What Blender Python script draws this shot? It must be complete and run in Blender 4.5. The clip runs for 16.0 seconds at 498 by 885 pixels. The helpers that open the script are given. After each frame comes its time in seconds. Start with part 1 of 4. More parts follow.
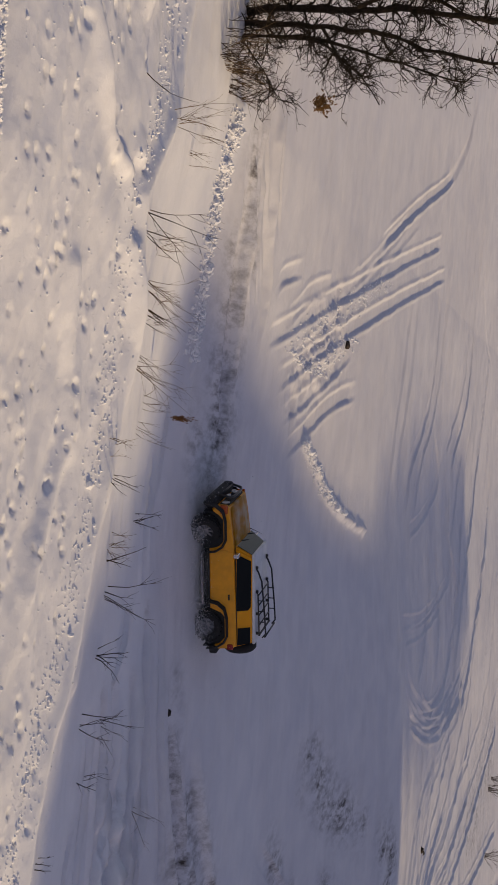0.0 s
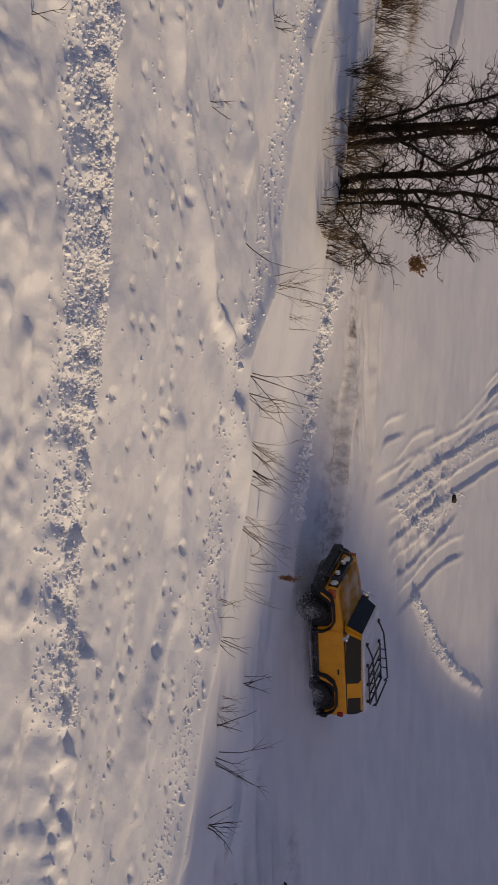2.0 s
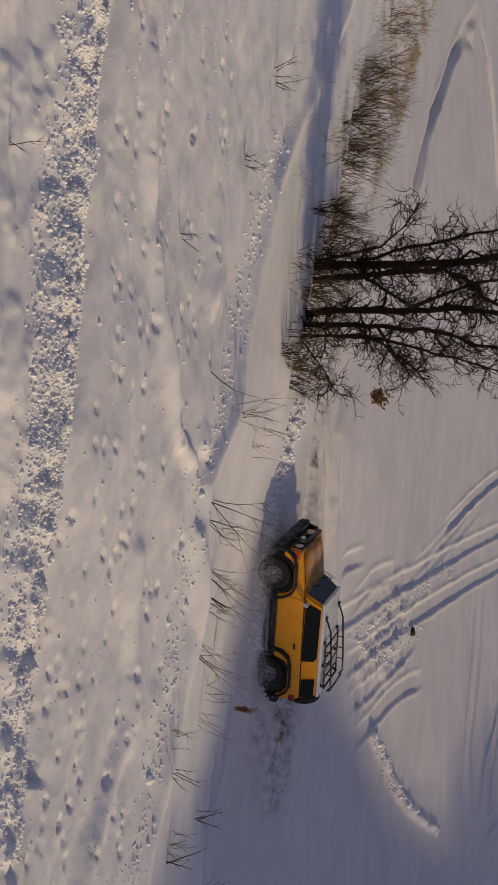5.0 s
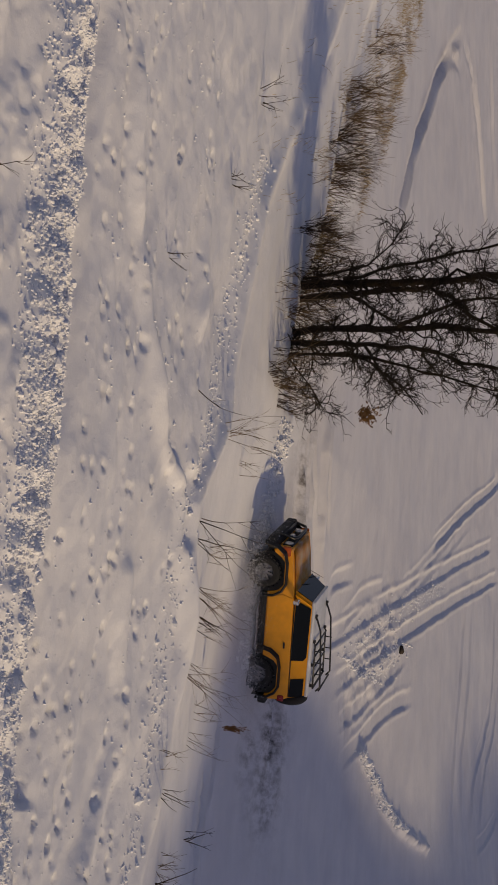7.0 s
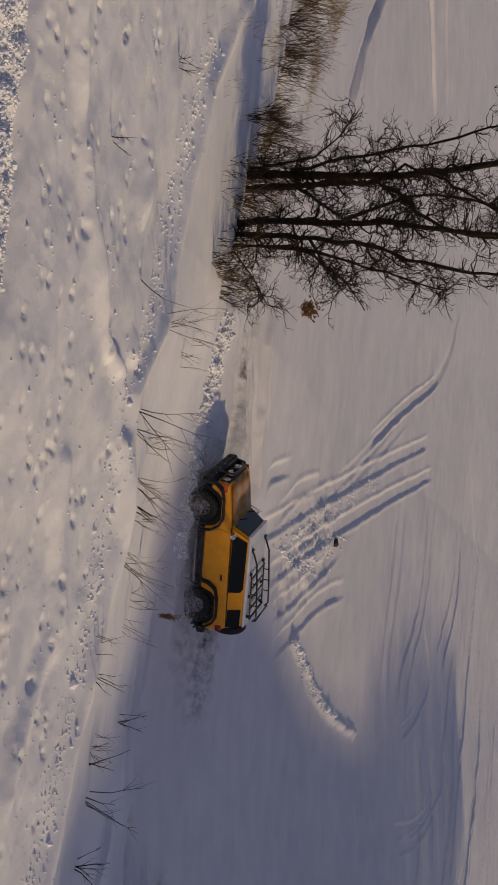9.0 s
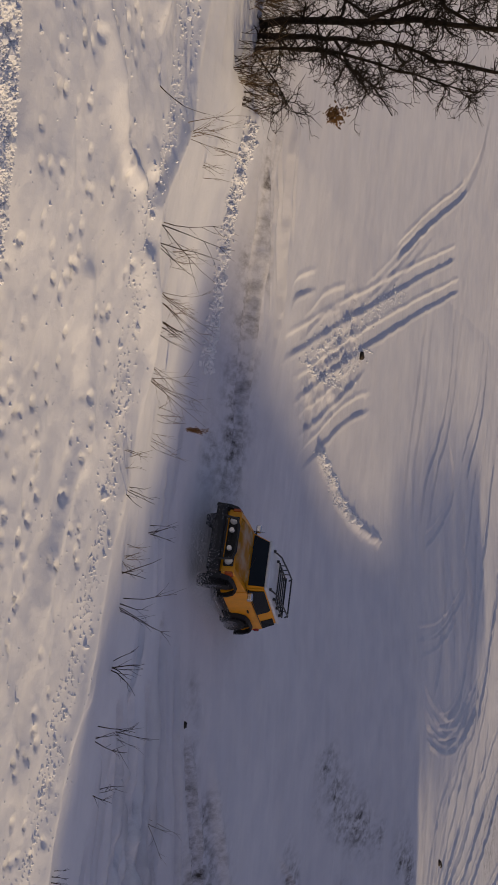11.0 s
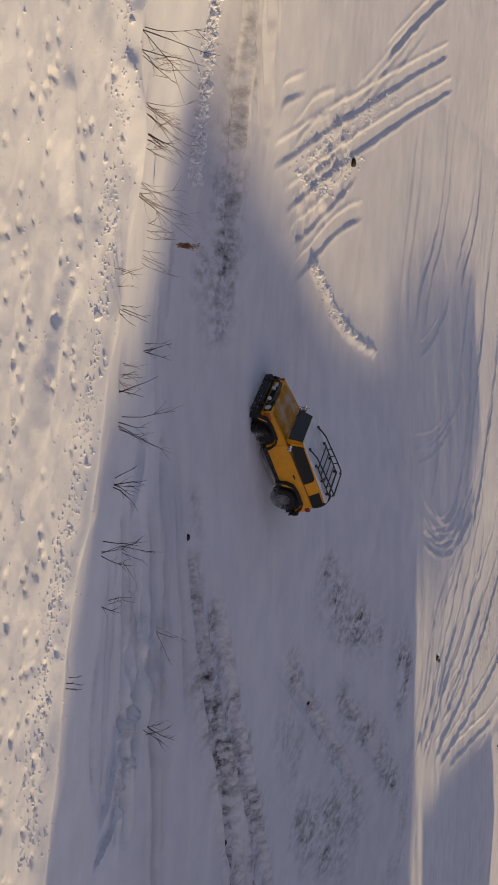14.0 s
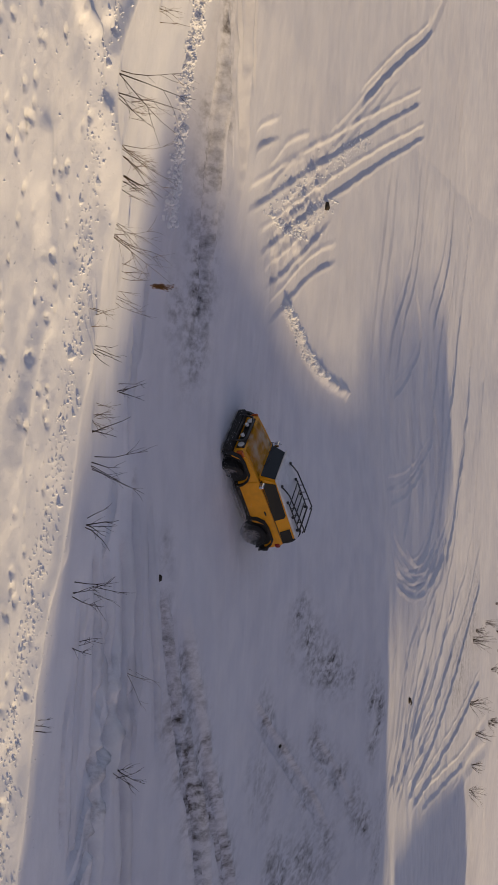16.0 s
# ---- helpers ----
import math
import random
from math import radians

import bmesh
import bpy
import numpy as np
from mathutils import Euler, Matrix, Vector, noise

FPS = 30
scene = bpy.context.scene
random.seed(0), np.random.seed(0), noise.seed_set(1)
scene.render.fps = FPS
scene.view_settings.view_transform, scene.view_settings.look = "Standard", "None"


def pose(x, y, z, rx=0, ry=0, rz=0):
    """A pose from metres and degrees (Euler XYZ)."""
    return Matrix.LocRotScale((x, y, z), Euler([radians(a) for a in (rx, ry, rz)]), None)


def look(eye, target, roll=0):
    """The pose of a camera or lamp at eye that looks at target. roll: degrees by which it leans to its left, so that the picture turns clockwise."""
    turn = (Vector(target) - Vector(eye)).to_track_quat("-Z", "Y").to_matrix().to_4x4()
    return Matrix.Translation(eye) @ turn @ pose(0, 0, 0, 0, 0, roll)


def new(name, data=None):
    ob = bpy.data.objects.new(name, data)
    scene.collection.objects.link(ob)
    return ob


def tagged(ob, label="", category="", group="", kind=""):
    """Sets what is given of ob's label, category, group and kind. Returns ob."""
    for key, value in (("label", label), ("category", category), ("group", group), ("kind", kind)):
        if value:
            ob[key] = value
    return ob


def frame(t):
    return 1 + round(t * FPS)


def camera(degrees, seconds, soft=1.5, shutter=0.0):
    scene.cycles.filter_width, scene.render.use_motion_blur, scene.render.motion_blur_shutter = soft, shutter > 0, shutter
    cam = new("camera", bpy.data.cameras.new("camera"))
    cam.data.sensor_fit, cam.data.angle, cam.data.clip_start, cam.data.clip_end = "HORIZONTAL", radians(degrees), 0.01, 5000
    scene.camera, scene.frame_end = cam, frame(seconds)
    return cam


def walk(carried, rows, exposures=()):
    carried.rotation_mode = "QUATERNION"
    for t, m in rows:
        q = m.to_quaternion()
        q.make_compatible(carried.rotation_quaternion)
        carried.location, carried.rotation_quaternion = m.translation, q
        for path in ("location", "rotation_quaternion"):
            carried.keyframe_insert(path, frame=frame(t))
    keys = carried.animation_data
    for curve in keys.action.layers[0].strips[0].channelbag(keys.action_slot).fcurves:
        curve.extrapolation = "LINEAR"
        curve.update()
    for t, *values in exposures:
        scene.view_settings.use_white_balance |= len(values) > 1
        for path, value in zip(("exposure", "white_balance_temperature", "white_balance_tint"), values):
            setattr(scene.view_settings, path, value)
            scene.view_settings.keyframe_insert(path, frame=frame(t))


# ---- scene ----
# seconds, stops, kelvin, tint
EXPO = [(0, -0.16, 7500, 35), (1.5, -0.28, 7420, 35), (3.0, -0.56, 7320, 35), (8.2, -0.6, 7320, 35), (10.3, -0.48, 7400, 35), (11.0, -0.35, 7500, 35), (11.5, -0.32, 7600, 34),
        (12.0, 0.0, 8050, 32), (16, 0.0, 8050, 32)]
cam = camera(23.78, 16.0, 1.6)

EYE = (0.0, 0.0, 9.5)
# the picture's right is up in the world and its top the world's left; the camera looks 18 degrees down
BASE = Matrix(((-0.087156, 0.0, -0.996195), (0.301219, 0.953191, -0.026353), (0.949563, -0.302370, -0.083076))).to_4x4()
# seconds, yaw, pitch and roll in the camera's first frame
TURNS = [
    (0, 0, -0, -0), (0.5, -0.65, 1.79, 0.67), (1, 0.79, 3.13, 2.01), (1.5, 3.63, 4.72, 2.33), (2, 5.21, 7.74, 1.4),
    (2.5, 5.46, 10.41, -0.37), (3, 4.39, 10.27, -0.75), (3.5, 4.71, 11.79, 0.39), (4, 4, 13.08, 0.65), (4.2, 3.56, 13.3, 0.4),
    (6.3, 2.9, 14.4, 0.4), (6.5, 2.95, 14.57, 0.59), (7, 2.54, 14.75, 0.54), (7.5, 1.96, 14.36, 0.97), (8, 1.37, 13.54, 0.32),
    (8.2, 0.97, 12.57, 0.16), (10.3, -0.76, 7.13, -0.7), (10.5, -0.04, 6.47, -0.32), (11, 0.71, 0.55, 0.27),
    (11.5, 0.89, -4.6, 0.57), (12, 0.55, -10.13, 0.04), (12.5, 0.05, -9.71, 0.83), (13, -0.31, -9.25, 1.66),
    (13.5, -0.66, -9.06, 2.13), (14, 0.35, -8.41, 2.16), (14.5, -0.09, -8.77, 2.38), (15, -0.43, -9.48, 1.36),
    (15.5, -1, -8.16, 1.11), (16, -0.9, -6.48, 1.67),
]
walk(cam, [(t, Matrix.Translation(EYE) @ BASE @ pose(0, 0, 0, 90 + p, r, y)) for t, y, p, r in TURNS],
     exposures=EXPO)
# seconds, place on the ground, heading, roll and pitch of the car
CAR_ROWS = [
    (0, 3.1, 27.09, 193.3, 3.6, 1.4), (0.5, 2.6, 27.02, 198.3, 0.2, -0.5), (1, 1.97, 26.81, 203.2, 0.4, -3.1), (1.5, 1.4, 26.76, 209.5, 0, -4.7),
    (2, 0.72, 26.57, 214.5, -0.2, -6.8), (2.5, -0.06, 26.25, 218, -0.2, -7.7), (3, -0.72, 25.88, 215.1, 2.1, -6.7), (3.5, -1.45, 25.73, 212.6, 0, -7.7),
    (4, -2.05, 25.48, 210.6, 0, -8.5), (6.5, -3.07, 25.25, 205.3, 0.6, -8.8), (7, -3.12, 25.08, 205.6, 3, -9), (7.5, -3.07, 25.19, 205.1, 0.5, -8.9),
    (8, -2.99, 25.2, 205, 0.5, -8.8), (8.2, -2.94, 25.29, 204.7, 0.7, -8.6), (10.3, 0.56, 26.2, 213.1, -0.4, -4), (10.5, 1.16, 26.01, 224.3, 2.4, -4.6),
    (11, 2.91, 26.71, 241.3, 5.7, -5), (11.5, 4.1, 27.54, 258.3, 5, -3.2), (12, 4.79, 28.68, 262.9, 3.5, 0.2), (12.5, 4.94, 29.76, 260.6, 3.5, 3.1),
    (13, 4.94, 30.72, 246.5, 5.9, 9.6), (13.5, 4.96, 31.33, 226.9, 1.2, 8.4), (14, 5.06, 31.54, 212.5, 0.8, 11.6), (14.5, 5.1, 31.59, 212.1, -0.1, 10.7),
    (15, 5.03, 31.49, 213.4, 0.7, 10.9), (15.5, 5.01, 31.46, 213.8, 0.9, 11), (16, 4.86, 31.37, 214.7, 0.8, 9.6),
]

# ---- light ----
SUN_UP, SUN_WAY = 24.4, Vector((-1.0, -0.12, -0.456))
world = bpy.data.worlds.new("winter_sky")
scene.world = world
world.use_nodes = True
wn = world.node_tree
sky = wn.nodes.new("ShaderNodeTexSky")
sky.sky_type, sky.sun_disc = "NISHITA", False
sky.sun_elevation, sky.sun_rotation = radians(SUN_UP), radians(83.2)
back = wn.nodes["Background"]
back.inputs[1].default_value = 0.102
wn.links.new(sky.outputs[0], back.inputs[0])
sun = new("sun", bpy.data.lights.new("sun", "SUN"))
sun.data.energy, sun.data.angle, sun.data.color = 2.7, radians(1.3), (0.98, 0.92, 0.52)
sun.matrix_world = look((40, 0, 30), Vector((40, 0, 30)) + SUN_WAY)


# ---- materials ----
def material(name, colour, rough=0.6, metal=0.0, dark=None, scale=6.0, bump=0.0, bump_scale=40.0, spec=0.5, random_tint=0.0):
    """A principled surface whose colour wanders between two tones, with fine relief."""
    m = bpy.data.materials.new(name)
    m.use_nodes = True
    t = m.node_tree
    p = t.nodes["Principled BSDF"]
    p.inputs["Roughness"].default_value, p.inputs["Metallic"].default_value = rough, metal
    p.inputs["Specular IOR Level"].default_value = spec
    co = t.nodes.new("ShaderNodeTexCoord")
    n = t.nodes.new("ShaderNodeTexNoise")
    n.inputs["Scale"].default_value, n.inputs["Detail"].default_value = scale, 6
    t.links.new(co.outputs["Object"], n.inputs["Vector"])
    ramp = t.nodes.new("ShaderNodeValToRGB")
    ramp.color_ramp.elements[0].position, ramp.color_ramp.elements[1].position = 0.35, 0.65
    ramp.color_ramp.elements[0].color = (*(dark or [c * 0.8 for c in colour]), 1)
    ramp.color_ramp.elements[1].color = (*colour, 1)
    t.links.new(n.outputs["Fac"], ramp.inputs[0])
    t.links.new(ramp.outputs[0], p.inputs["Base Color"])
    if bump:
        f = t.nodes.new("ShaderNodeTexNoise")
        f.inputs["Scale"].default_value, f.inputs["Detail"].default_value = bump_scale, 8
        t.links.new(co.outputs["Object"], f.inputs["Vector"])
        b = t.nodes.new("ShaderNodeBump")
        b.inputs["Strength"].default_value, b.inputs["Distance"].default_value = bump, 0.03
        t.links.new(f.outputs["Fac"], b.inputs["Height"])
        t.links.new(b.outputs[0], p.inputs["Normal"])
    return m


def snow_ground_material():
    m = material("snow_ground", (0.86, 0.86, 0.87), 0.55, 0, (0.78, 0.79, 0.82), 0.9, 0.35, 7.0, 0.3)
    t = m.node_tree
    p = t.nodes["Principled BSDF"]
    ramp = [n for n in t.nodes if n.bl_idname == "ShaderNodeValToRGB"][0]
    co = [n for n in t.nodes if n.bl_idname == "ShaderNodeTexCoord"][0]
    at = t.nodes.new("ShaderNodeAttribute")
    at.attribute_name = "dirt_and_shade"
    n = t.nodes.new("ShaderNodeTexNoise")
    n.inputs["Scale"].default_value, n.inputs["Detail"].default_value, n.inputs["Roughness"].default_value = 1.0, 9, 0.72
    lay = t.nodes.new("ShaderNodeMapping")
    lay.inputs["Scale"].default_value = (3.6, 1.7, 3.0)
    t.links.new(co.outputs["Object"], lay.inputs["Vector"])
    t.links.new(lay.outputs[0], n.inputs["Vector"])
    mul = t.nodes.new("ShaderNodeMath")
    mul.operation = "MULTIPLY_ADD"
    mul.inputs[1].default_value, mul.inputs[2].default_value = 5.2, -2.2
    t.links.new(n.outputs["Fac"], mul.inputs[0])
    amt = t.nodes.new("ShaderNodeMath")
    amt.operation, amt.use_clamp = "MULTIPLY", True
    t.links.new(mul.outputs[0], amt.inputs[0])
    t.links.new(at.outputs["Fac"], amt.inputs[1])
    mix = t.nodes.new("ShaderNodeMix")
    mix.data_type = "RGBA"
    mix.inputs["B"].default_value = (0.065, 0.05, 0.042, 1)
    t.links.new(amt.outputs[0], mix.inputs["Factor"])
    # packed, greyer streaks drawn out along the track
    stretch = t.nodes.new("ShaderNodeMapping")
    stretch.inputs["Scale"].default_value = (0.45, 1.25, 1.0)
    t.links.new(co.outputs["Object"], stretch.inputs["Vector"])
    sn = t.nodes.new("ShaderNodeTexNoise")
    sn.inputs["Scale"].default_value, sn.inputs["Detail"].default_value, sn.inputs["Roughness"].default_value = 1.0, 7, 0.62
    t.links.new(stretch.outputs[0], sn.inputs["Vector"])
    sr = t.nodes.new("ShaderNodeMapRange")
    sr.inputs["From Min"].default_value, sr.inputs["From Max"].default_value, sr.inputs["To Max"].default_value = 0.46, 0.75, 0.25
    t.links.new(sn.outputs["Fac"], sr.inputs["Value"])
    packed = t.nodes.new("ShaderNodeMix")
    packed.data_type = "RGBA"
    packed.inputs["B"].default_value = (0.6, 0.585, 0.59, 1)
    t.links.new(sr.outputs[0], packed.inputs["Factor"])
    t.links.new(ramp.outputs[0], packed.inputs["A"])
    # packed snow's grey, and weaker light beyond the bank, put into the colour
    packed_dim = t.nodes.new("ShaderNodeAttribute")
    packed_dim.attribute_name = "packed_dim"
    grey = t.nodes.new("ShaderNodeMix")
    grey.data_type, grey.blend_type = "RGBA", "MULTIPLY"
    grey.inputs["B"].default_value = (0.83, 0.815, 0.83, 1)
    t.links.new(packed_dim.outputs["Fac"], grey.inputs["Factor"])
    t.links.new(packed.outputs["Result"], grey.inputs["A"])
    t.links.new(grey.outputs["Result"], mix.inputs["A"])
    t.links.new(mix.outputs["Result"], p.inputs["Base Color"])
    # a second, finer relief: crust and grains
    b = [k for k in t.nodes if k.bl_idname == "ShaderNodeBump"][0]
    f2 = t.nodes.new("ShaderNodeTexNoise")
    f2.inputs["Scale"].default_value, f2.inputs["Detail"].default_value = 38.0, 6
    t.links.new(co.outputs["Object"], f2.inputs["Vector"])
    b2 = t.nodes.new("ShaderNodeBump")
    b2.inputs["Strength"].default_value, b2.inputs["Distance"].default_value = 0.25, 0.012
    t.links.new(f2.outputs["Fac"], b2.inputs["Height"])
    t.links.new(b.outputs[0], b2.inputs["Normal"])
    t.links.new(b2.outputs[0], p.inputs["Normal"])
    return m


def dusted(name, colour, rough, cover, tone=(0.78, 0.78, 0.8), scale=3.2):
    """Paint under a thin, broken dusting of powder snow."""
    m = material(name, colour, rough, 0, [c * 0.86 for c in colour], 5.0)
    t = m.node_tree
    p = t.nodes["Principled BSDF"]
    ramp = [n for n in t.nodes if n.bl_idname == "ShaderNodeValToRGB"][0]
    co = [n for n in t.nodes if n.bl_idname == "ShaderNodeTexCoord"][0]
    n = t.nodes.new("ShaderNodeTexNoise")
    n.inputs["Scale"].default_value, n.inputs["Detail"].default_value = scale, 8
    t.links.new(co.outputs["Object"], n.inputs["Vector"])
    r2 = t.nodes.new("ShaderNodeValToRGB")
    r2.color_ramp.elements[0].position, r2.color_ramp.elements[1].position = 0.62 - cover, 0.86 - cover * 0.7
    t.links.new(n.outputs["Fac"], r2.inputs[0])
    mix = t.nodes.new("ShaderNodeMix")
    mix.data_type = "RGBA"
    mix.inputs["B"].default_value = (*tone, 1)
    t.links.new(r2.outputs[0], mix.inputs["Factor"])
    t.links.new(ramp.outputs[0], mix.inputs["A"])
    t.links.new(mix.outputs["Result"], p.inputs["Base Color"])
    return m


def powder_material():
    m = material("powder", (0.88, 0.88, 0.9), 0.9, 0, (0.8, 0.8, 0.83), 8.0)
    t = m.node_tree
    out, p = t.nodes["Material Output"], t.nodes["Principled BSDF"]
    clear = t.nodes.new("ShaderNodeBsdfTransparent")
    mix = t.nodes.new("ShaderNodeMixShader")
    mix.inputs[0].default_value = 0.8
    t.links.new(clear.outputs[0], mix.inputs[1])
    t.links.new(p.outputs[0], mix.inputs[2])
    t.links.new(mix.outputs[0], out.inputs[0])
    return m


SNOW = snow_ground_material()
CLOD = material("snow_clod", (0.86, 0.86, 0.87), 0.6, 0, (0.76, 0.77, 0.8), 3.0, 0.4, 30.0, 0.3)
POWDER = powder_material()
BARK = material("bark", (0.032, 0.021, 0.015), 0.9, 0, (0.013, 0.009, 0.0045), 9.0, 0.8, 60.0, 0.2)
TWIG = material("twig", (0.07, 0.042, 0.026), 0.85, 0, (0.03, 0.019, 0.013), 5.0, 0, 40, 0.2)
STALK = material("dry_stalk", (0.2, 0.13, 0.07), 0.85, 0, (0.09, 0.06, 0.035), 5.0, 0, 40, 0.2)
GRASS = material("dry_grass", (0.5, 0.37, 0.18), 0.85, 0, (0.3, 0.2, 0.09), 1.2, 0, 40, 0.2)
LEAF = material("dead_leaf", (0.24, 0.12, 0.04), 0.8, 0, (0.12, 0.06, 0.025), 9.0, 0, 40, 0.2)
EARTH = material("earth", (0.06, 0.045, 0.035), 0.95, 0, (0.03, 0.024, 0.02), 9.0, 0.6, 50, 0.2)
YELLOW = material("yellow_paint", (0.86, 0.34, 0.002), 0.38, 0, (0.78, 0.29, 0.002), 3.0, 0, 40, 0.3)
YELLOW_SIDE = dusted("yellow_paint_splashed", (0.86, 0.33, 0.002), 0.4, -0.03, (0.6, 0.38, 0.14), 2.2)
HOOD = dusted("yellow_hood_dusted", (0.82, 0.38, 0.012), 0.4, 0.17, (0.8, 0.74, 0.62), 2.6)
WHITE = dusted("white_roof_paint", (0.66, 0.67, 0.69), 0.4, 0.1, (0.84, 0.84, 0.86), 1.8)
BLACK = material("black_plastic", (0.011, 0.011, 0.012), 0.65, 0, (0.007, 0.007, 0.008), 8.0, 0.2, 90)
BLACK_DUST = dusted("black_plastic_snowy", (0.013, 0.013, 0.014), 0.7, -0.06, (0.16, 0.16, 0.18), 4.5)
RUBBER = dusted("tyre_rubber", (0.014, 0.014, 0.015), 0.9, -0.02, (0.08, 0.08, 0.09), 7.0)
STEEL = material("black_tube", (0.012, 0.012, 0.013), 0.4, 0.0, (0.02, 0.02, 0.02), 10)
ALLOY = material("alloy", (0.3, 0.3, 0.32), 0.45, 0.6, (0.12, 0.12, 0.13), 14)
CHROME = material("chrome", (0.75, 0.75, 0.77), 0.2, 0.9, (0.6, 0.6, 0.62), 10)
GLASS = material("tinted_glass", (0.006, 0.007, 0.008), 0.12, 0, (0.006, 0.008, 0.009), 2.0, 0, 40, 0.12)
SCREEN = material("windscreen_glass", (0.012, 0.018, 0.022), 0.06, 0, (0.008, 0.012, 0.015), 1.5, 0, 40, 0.25)
AMBER = material("amber_lens", (0.5, 0.09, 0.01), 0.25, 0, (0.4, 0.06, 0.008), 9)
RED = material("red_lens", (0.32, 0.015, 0.01), 0.25, 0, (0.25, 0.01, 0.008), 9)
LAMP = material("lamp_lens", (0.85, 0.85, 0.82), 0.12, 0.3, (0.7, 0.7, 0.68), 12)
WALL = material("render_wall", (0.5, 0.47, 0.42), 0.9, 0, (0.42, 0.39, 0.35), 0.7, 0.3, 20)
ROOF = material("sheet_roof", (0.3, 0.3, 0.32), 0.6, 0.2, (0.22, 0.22, 0.24), 0.9)

# ---- the lie of the land ----
def ease(u):
    u = np.clip(u, 0, 1)
    return u * u * (3 - 2 * u)


def rise(x, y):
    """The hollow that the track crosses: it climbs to both sides."""
    x, y = np.asarray(x, float), np.asarray(y, float)
    d = np.clip(1.5 - x, 0, None)
    z = (0.012 * np.minimum(d, 4.6) ** 2 + 0.11 * np.clip(d - 4.6, 0, 4.4) + 0.04 * np.clip(d - 9, 0, 60)) * (1 - 0.8 * ease((y - 27) / 12))
    d = np.clip(x - 1.5, 0, None)
    u = np.clip(d - 4, 0, 6)
    z = z + 0.06 * np.clip(x + 8, 0, 45) * ease((y - 34) / 16)
    return z + (0.01 * np.minimum(d, 4) ** 2 + 0.08 * u - 0.006667 * u * u) * ease((y - 21) / 3)


TOE = [(-60, 48), (-40, 40)] + [(-26.2, 36.6), (-16.0, 29.2), (-12.4, 26.8), (-7.2, 25.4), (-5.6, 24.3), (-2.6, 23.3), (-0.2, 23.3)] + [(3.2, 23.0), (4.6, 22.8), (5.8, 22.6), (8.2, 22.4), (10.7, 22.3)] + [(30, 20), (60, 18)]
EDGE = [(-60, 42), (-40, 34)] + [(-14.7, 23.1), (-10.9, 21.1), (-8.3, 20.6)] + [(-5.8, 20.1)] + [(-4.1, 19.1), (-1.6, 19.6), (0.3, 19.4)] + [(2.4, 19.0), (4.3, 18.5), (5.3, 18.1), (6.7, 17.7), (8.2, 17.5), (10.1, 17.2)] + [(20, 14.5), (60, 12)]
TOE_X, TOE_Y, EDGE_X, EDGE_Y = [p[0] for p in TOE], [p[1] for p in TOE], [p[0] for p in EDGE], [p[1] for p in EDGE]


CREST_X, CREST_Y = [-30.0, -19.6, -15.5, -13.1, -11.3, -10.3, -9.0, -7.7, -6.9, 10.0], [33.5, 26.6, 25.3, 25.0, 24.3, 23.9, 23.5, 22.9, 22.9, 22.0]


def lattice(x, y, seed):
    """Smooth value noise in 0..1 on unit cells."""
    rng = np.random.RandomState(seed)
    tab = rng.rand(256, 256)
    xi, yi = np.floor(x).astype(int), np.floor(y).astype(int)
    fx, fy = x - xi, y - yi
    fx, fy = fx * fx * (3 - 2 * fx), fy * fy * (3 - 2 * fy)
    a, b = tab[xi & 255, yi & 255], tab[(xi + 1) & 255, yi & 255]
    c, d = tab[xi & 255, (yi + 1) & 255], tab[(xi + 1) & 255, (yi + 1) & 255]
    return (a * (1 - fx) + b * fx) * (1 - fy) + (c * (1 - fx) + d * fx) * fy


def fbm(x, y, sx, sy, seed, octaves=4):
    total, amp, norm = 0, 1.0, 0
    for k in range(octaves):
        total = total + amp * (lattice(x / sx * 2 ** k + 17.3 * k, y / sy * 2 ** k + 9.1 * k, seed + k) - 0.5)
        norm += amp
        amp *= 0.5
    return total / norm


def along(x, y, pts):
    """Distance of each place from a line of points, and how far along it the nearest place lies."""
    if x.size > 500000:
        lo, hi = np.min(pts, 0) - 3, np.max(pts, 0) + 3
        box = (x > lo[0]) & (x < hi[0]) & (y > lo[1]) & (y < hi[1])
        best, at = np.full(x.shape, 1e9), np.zeros(x.shape)
        best[box], at[box], run = along(x[box], y[box], pts) if box.sum() <= 500000 else along_all(x[box], y[box], pts)
        return best, at, run
    return along_all(x, y, pts)


def along_all(x, y, pts):
    best, at, run = np.full(x.shape, 1e9), np.zeros(x.shape), 0.0
    for (ax, ay), (bx, by) in zip(pts, pts[1:]):
        lx, ly = bx - ax, by - ay
        size = math.hypot(lx, ly)
        u = np.clip(((x - ax) * lx + (y - ay) * ly) / size ** 2, 0, 1)
        d = np.hypot(x - ax - u * lx, y - ay - u * ly)
        near = d < best
        best, at = np.where(near, d, best), np.where(near, run + u * size, at)
        run += size
    return best, at, run


def curve(pts, steps=6):
    """A smooth line through a few points."""
    out = []
    p = [Vector((*a, 0)) for a in pts]
    for i in range(len(p) - 1):
        a, b, c, d = p[max(i - 1, 0)], p[i], p[i + 1], p[min(i + 2, len(p) - 1)]
        for k in range(steps):
            t = k / steps
            v = 0.5 * (2 * b + (c - a) * t + (2 * a - 5 * b + 4 * c - d) * t * t + (3 * b - a - 3 * c + d) * t ** 3)
            out.append((v.x, v.y))
    out.append((p[-1].x, p[-1].y))
    return out


